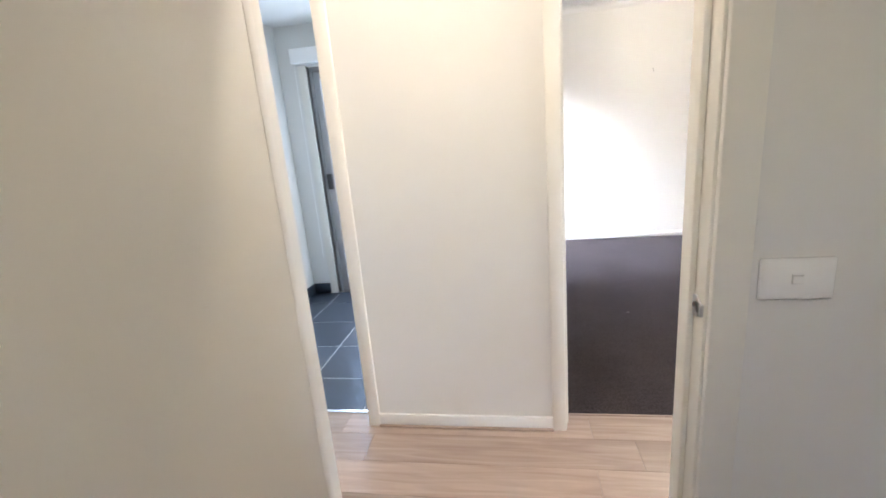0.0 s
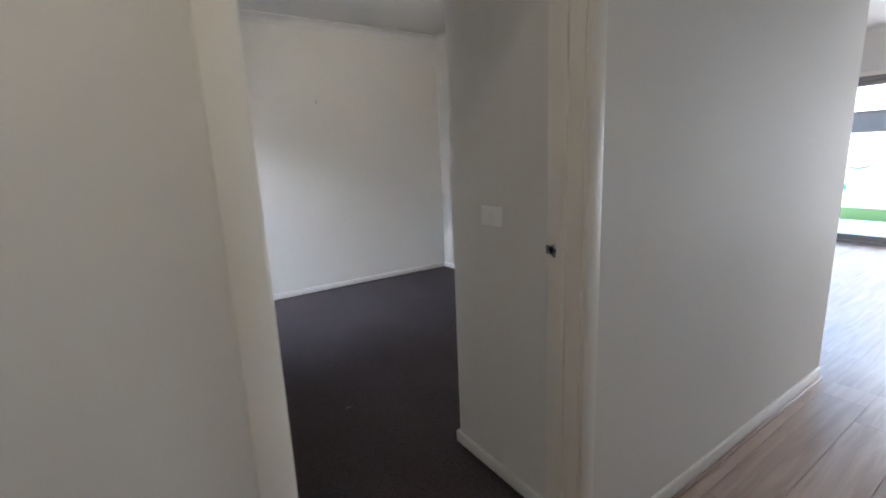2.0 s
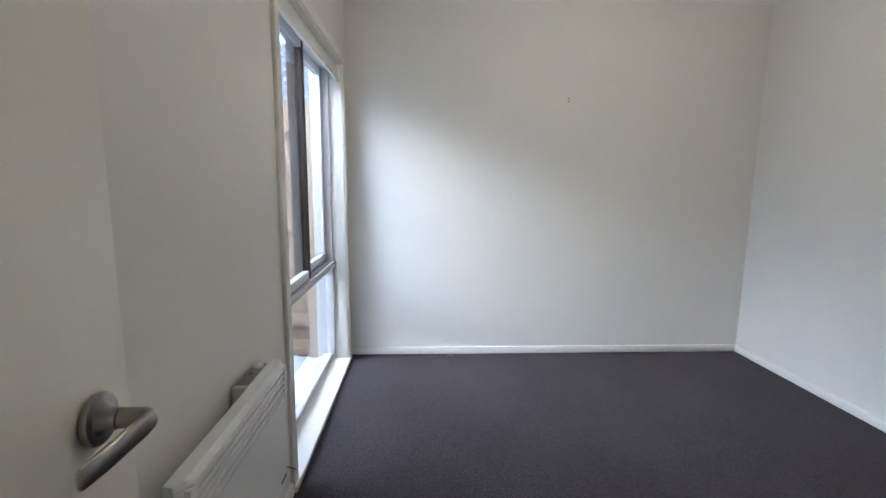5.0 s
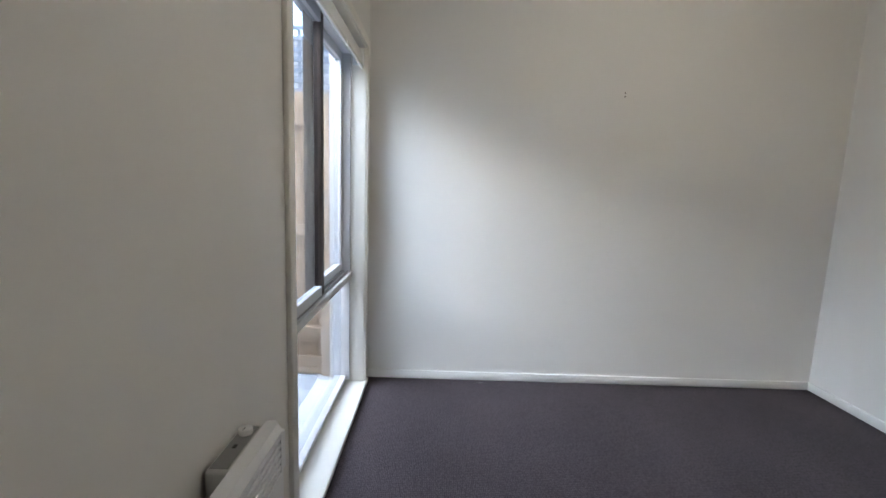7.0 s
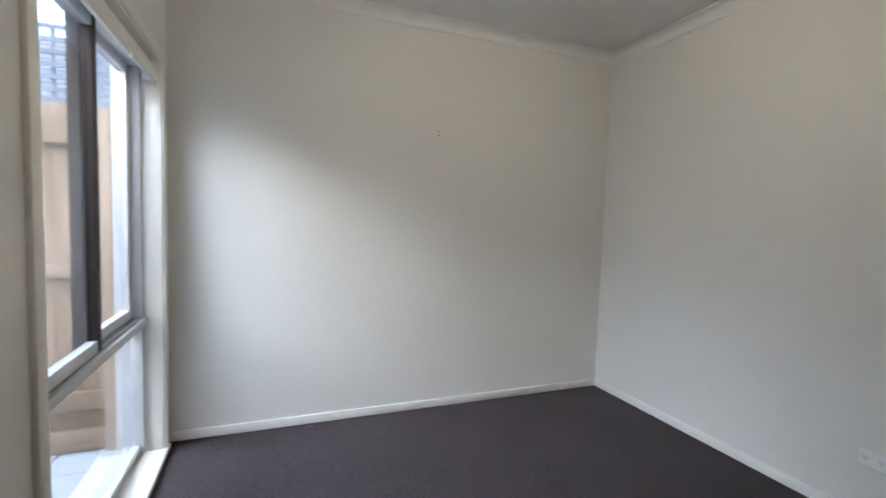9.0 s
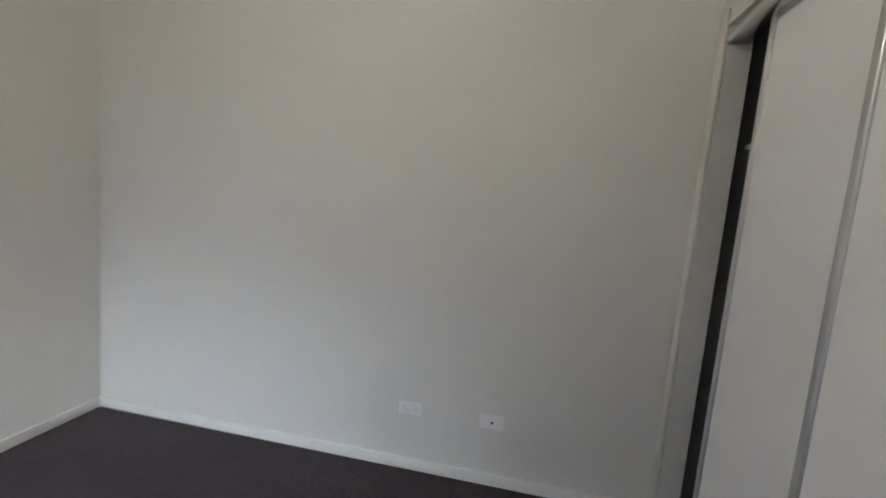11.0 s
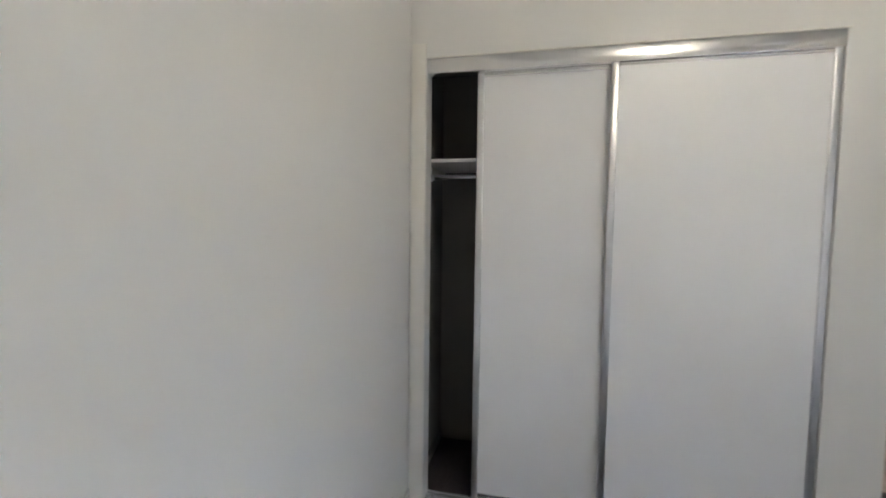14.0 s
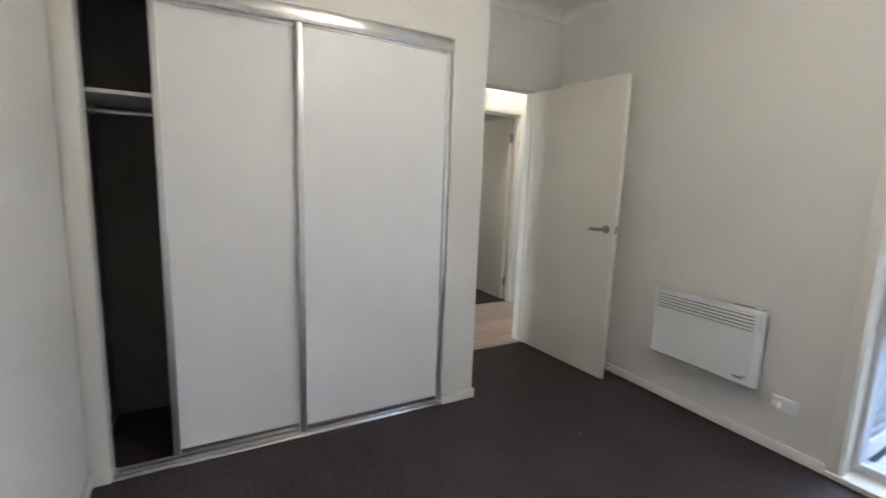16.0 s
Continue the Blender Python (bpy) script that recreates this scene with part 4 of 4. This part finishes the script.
# ---------------- outdoors ----------------
ob = boxes_part("lawn", [((LIV_X + 3.1, -12, -0.2), (LIV_X + 5.0, 14, -0.09))], GRASS)
tagged(ob, "strip of green lawn before the white wall", "lawn", kind="structure")
ob = boxes_part("pavement", [((LIV_X + 0.2, -12, -0.2), (LIV_X + 3.1, 14, -0.1))], PAVER)
tagged(ob, "pale concrete paving outside the living room", "pavement", kind="structure")
nh = thing("neighbour_house", "white rendered house beyond the lawn with one dark window", "house", (LIV_X + 5.0, 0, 0))
boxes_part("wall", wall_boxes("y", 0.0, 0.2, -12, 14, -0.2, 2.6, [(-0.6, 2.45, 1.48, 1.92)]), WHITE_RENDER, nh)
w = box_part("window", (0.06, -0.6, 1.48), (0.1, 2.45, 1.52), BRONZE, nh)
box_part("frame", (0.06, -0.6, 1.88), (0.1, 2.45, 1.92), BRONZE, w)
box_part("pane", (0.075, -0.6, 1.52), (0.08, 2.45, 1.88), BLACK, w, label="dark window pane")
box_part("roof", (-0.3, -12.4, 2.6), (6.0, 14.4, 2.7), ROOF, nh)
hs = thing("garden_hose", "grey hose looped on the white wall", "hose", (LIV_X + 4.97, 2.1, -0.2))
bm = bmesh.new()
add_tube(bm, [(0, -0.35 + 0.07 * k, 1.12 - 0.16 * math.sin(math.pi * k / 10)) for k in range(11)], [0.02] * 11, [0.02] * 11, 10)
part("loop", bm, GREYPLASTIC, hs, smooth=True)

nz = thing("hose_nozzle", "small teal hose nozzle hung on the white wall", "hose nozzle", (LIV_X + 4.96, 2.27, 0.3))
bm = bmesh.new()
add_tube(bm, [(0, 0, 0), (0, 0, 0.05), (-0.01, 0.01, 0.09), (-0.03, 0.03, 0.12)], [0.022, 0.026, 0.022, 0.014], [0.022, 0.026, 0.022, 0.014], 12)
part("grip", bm, TEAL, nz, smooth=True)
box_part("hook", (0.0, -0.012, 0.1), (0.04, 0.012, 0.115), GREYPLASTIC, nz, 0.002)

# courtyard outside the bedroom window
fence = thing("timber_fence", "pale pine paling fence with rails and a dark lattice on top", "fence", (0, 0, 0))
FY = 3.9
for z0, z1, dpt in ((1.69, 1.91, 0.045), (0.922, 1.0, 0.045), (0.135, 0.245, 0.05), (-0.12, 0.013, 0.03)):
    box_part("rail", (-3.6, FY - dpt, z0), (WALL_O - 0.01, FY - 0.001, z1), FENCE_RAIL, fence, 0.003)
bm = bmesh.new()
add_box(bm, (-0.05, 0, -0.13), (0.05, 0.018, 1.9), 0.002, 1)
paling = mesh_from("paling", bm, FENCE_WOOD)
for k in range(34):
    o = new("paling", paling)
    o.parent = fence
    o.location = (WALL_O - 0.055 - 0.1005 * k, FY + random.uniform(0, 0.003), 0)
for x in (-0.33, -2.1, -3.6):
    box_part("post", (x - 0.05, FY - 0.055, -0.13), (x + 0.05, FY - 0.002 - 0.045, 1.9), FENCE_RAIL, fence, 0.003)
lat = thing("lattice", "dark painted square lattice above the fence", "lattice", (0, 0, 0))
bm = bmesh.new()
add_box(bm, (-0.011, 0, 0), (0.011, 0.008, 0.44))
upright = mesh_from("slat", bm, LATTICE)
bm = bmesh.new()
add_box(bm, (-3.38, 0, -0.013), (0, 0.008, 0.013))
flat = mesh_from("slat", bm, LATTICE)
for k in range(47):
    o = new("slat", upright)
    o.parent = lat
    o.location = (WALL_O - 0.03 - 0.072 * k, FY + 0.009, 1.91)
for k in range(7):
    o = new("slat", flat)
    o.parent = lat
    o.location = (WALL_O - 0.01, FY, 1.923 + 0.069 * k)
ob = boxes_part("backing_ground", [((-6, LY + 0.15, -0.2), (WALL_O, 9.0, -0.15))], GROUT)
tagged(ob, "pale bedding under the courtyard pavers", "ground", kind="structure")

# side fence and the houses behind the fences
fence2 = thing("timber_fence", "pale pine boundary fence along the courtyard side", "fence", (0, 0, 0))
bm = bmesh.new()
add_box(bm, (0, -0.05, -0.13), (0.018, 0.05, 1.9), 0.002, 1)
paling2 = mesh_from("paling", bm, FENCE_WOOD)
for k in range(20):
    o = new("paling", paling2)
    o.parent = fence2
    o.location = (-3.66 + random.uniform(0, 0.003), 1.99 + 0.1005 * k, 0)
for z0, z1 in ((1.69, 1.8), (0.922, 1.0), (0.135, 0.245)):
    box_part("rail", (-3.64, 1.9, z0), (-3.6, FY, z1), FENCE_RAIL, fence2, 0.003)


def house(name, label, at, lx, ly, eave, ridge):
    """A plain hip-free house: walls, gable roof along x, rows of roof tiles."""
    t = thing(name, label, "house", at)
    box_part("wall", (-lx / 2, -ly / 2, -0.2), (lx / 2, ly / 2, eave), RENDER, t)
    for s in (-1, 1):
        bm = bmesh.new()
        rows = 12
        for k in range(rows):
            u0, u1 = k / rows, (k + 1) / rows
            ya, yb = s * (ly / 2 + 0.5) * (1 - u0), s * (ly / 2 + 0.5) * (1 - u1)
            za, zb = eave - 0.1 + (ridge - eave) * u0, eave - 0.1 + (ridge - eave) * u1
            vs = [bm.verts.new(c) for c in ((-lx / 2 - 0.5, ya, za), (lx / 2 + 0.5, ya, za), (lx / 2 + 0.5, yb, zb - 0.0), (-lx / 2 - 0.5, yb, zb - 0.0), (-lx / 2 - 0.5, ya, za + 0.05), (lx / 2 + 0.5, ya, za + 0.05), (lx / 2 + 0.5, yb, zb + 0.03), (-lx / 2 - 0.5, yb, zb + 0.03))]
            for q in ((0, 1, 2, 3), (4, 5, 6, 7), (0, 1, 5, 4), (1, 2, 6, 5), (2, 3, 7, 6), (3, 0, 4, 7)):
                bm.faces.new([vs[i] for i in q])
        part("roof", bm, ROOF, t, "dark tiled roof slope")
    return t


house("neighbour_house", "grey neighbour house with a dark tiled roof behind the fence", (-3.0, 11.5, 0), 12.0, 7.0, 2.6, 4.6)
# added house, out of view, that cuts off low skylight to the window
hw = house("neighbour_house", "unseen grey house added to block the low sky beside the courtyard", (-8.4, 0.0, 0), 12.0, 7.0, 2.7, 4.6)
hw.matrix_basis = pose(-8.4, 0.0, 0, 0, 0, 90)

# ---------------- floor pieces ----------------
# planks
rng = random.Random(5)
PW, PL = 0.188, 1.21


def plank_mesh(length, width):
    b = bmesh.new()
    add_box(b, (0.0, 0.0, -0.012), (length - 0.0012, width - 0.0012, 0.0), 0.0008, 1)
    return mesh_from("plank", b, OAK)


plank_cache = {}


def lay_planks(parent, x0, x1, y0, y1):
    row = 0
    y = y0
    while y < y1 - 0.004:
        w = min(PW, y1 - y)
        x = x0 - rng.uniform(0, PL * 0.8)
        while x < x1 - 0.004:
            a, b = max(x, x0), min(x + PL, x1)
            if b - a > 0.01:
                key = (round(b - a, 3), round(w, 3))
                if key not in plank_cache:
                    plank_cache[key] = plank_mesh(b - a, w)
                o = new("plank", plank_cache[key])
                o.parent = parent
                o.location = (a, y, 0)
            x += PL
        y += PW
        row += 1


lay_planks(floor_hall, -2.4, HALL_END, -1.128, -0.012)
lay_planks(floor_hall, HALL_END, LIV_X, LIV_Y0, LIV_Y1)

# laundry tiles
TW, TD = 0.43, 0.425
bm = bmesh.new()
add_box(bm, (0.003, 0.003, -0.006), (TW - 0.003, TD - 0.003, 0.001), 0.001, 1)
tile = mesh_from("tile", bm, TILE)
for i in range(-2, 3):
    for j in range(-1, 4):
        x, y = -1.25 + TW * i, 0.31 + TD * j
        a, b = max(x, LX), min(x + TW, -0.13)
        c, d = max(y, -0.012), min(y + TD, LY)
        if b - a < 0.03 or d - c < 0.03:
            continue
        if b - a > TW - 0.001 and d - c > TD - 0.001:
            o = new("tile", tile)
        else:
            bm = bmesh.new()
            add_box(bm, (0.0025, 0.0025, -0.006), (b - a - 0.0025, d - c - 0.0025, 0.001), 0.001, 1)
            o = new("tile", mesh_from("tile", bm, TILE))
        o.parent = floor_laundry
        o.location = (a, c, 0)
base = thing("tile_skirting", "dark slate tile skirting round the laundry", "skirting", (0, 0, 0), kind="structure")
for k in range(5):
    ya, yb = max(0.0, 0.31 + TD * (k - 1)), min(LY, 0.31 + TD * k)
    box_part("tile", (LX, ya + 0.0015, 0.001), (LX + 0.011, yb - 0.0015, 0.1), TILE, base, 0.001)
box_part("tile", (LX + 0.012, LY - 0.011, 0.001), (gx0 - 0.077, LY, 0.1), TILE, base, 0.001)

# courtyard pavers
pave = thing("courtyard_paving", "grey square concrete pavers of the courtyard", "paving", (0, 0, 0), kind="structure")
bm = bmesh.new()
add_box(bm, (0.003, 0.003, -0.05), (0.397, 0.397, 0.0), 0.003, 1)
paver = mesh_from("paver", bm, PAVER)
for i in range(9):
    for j in range(5):
        o = new("paver", paver)
        o.parent = pave
        o.location = (WALL_O - 0.4 - 0.4 * i, 2.03 + 0.4 * j, GROUND_Z + rng.uniform(-0.002, 0.002))
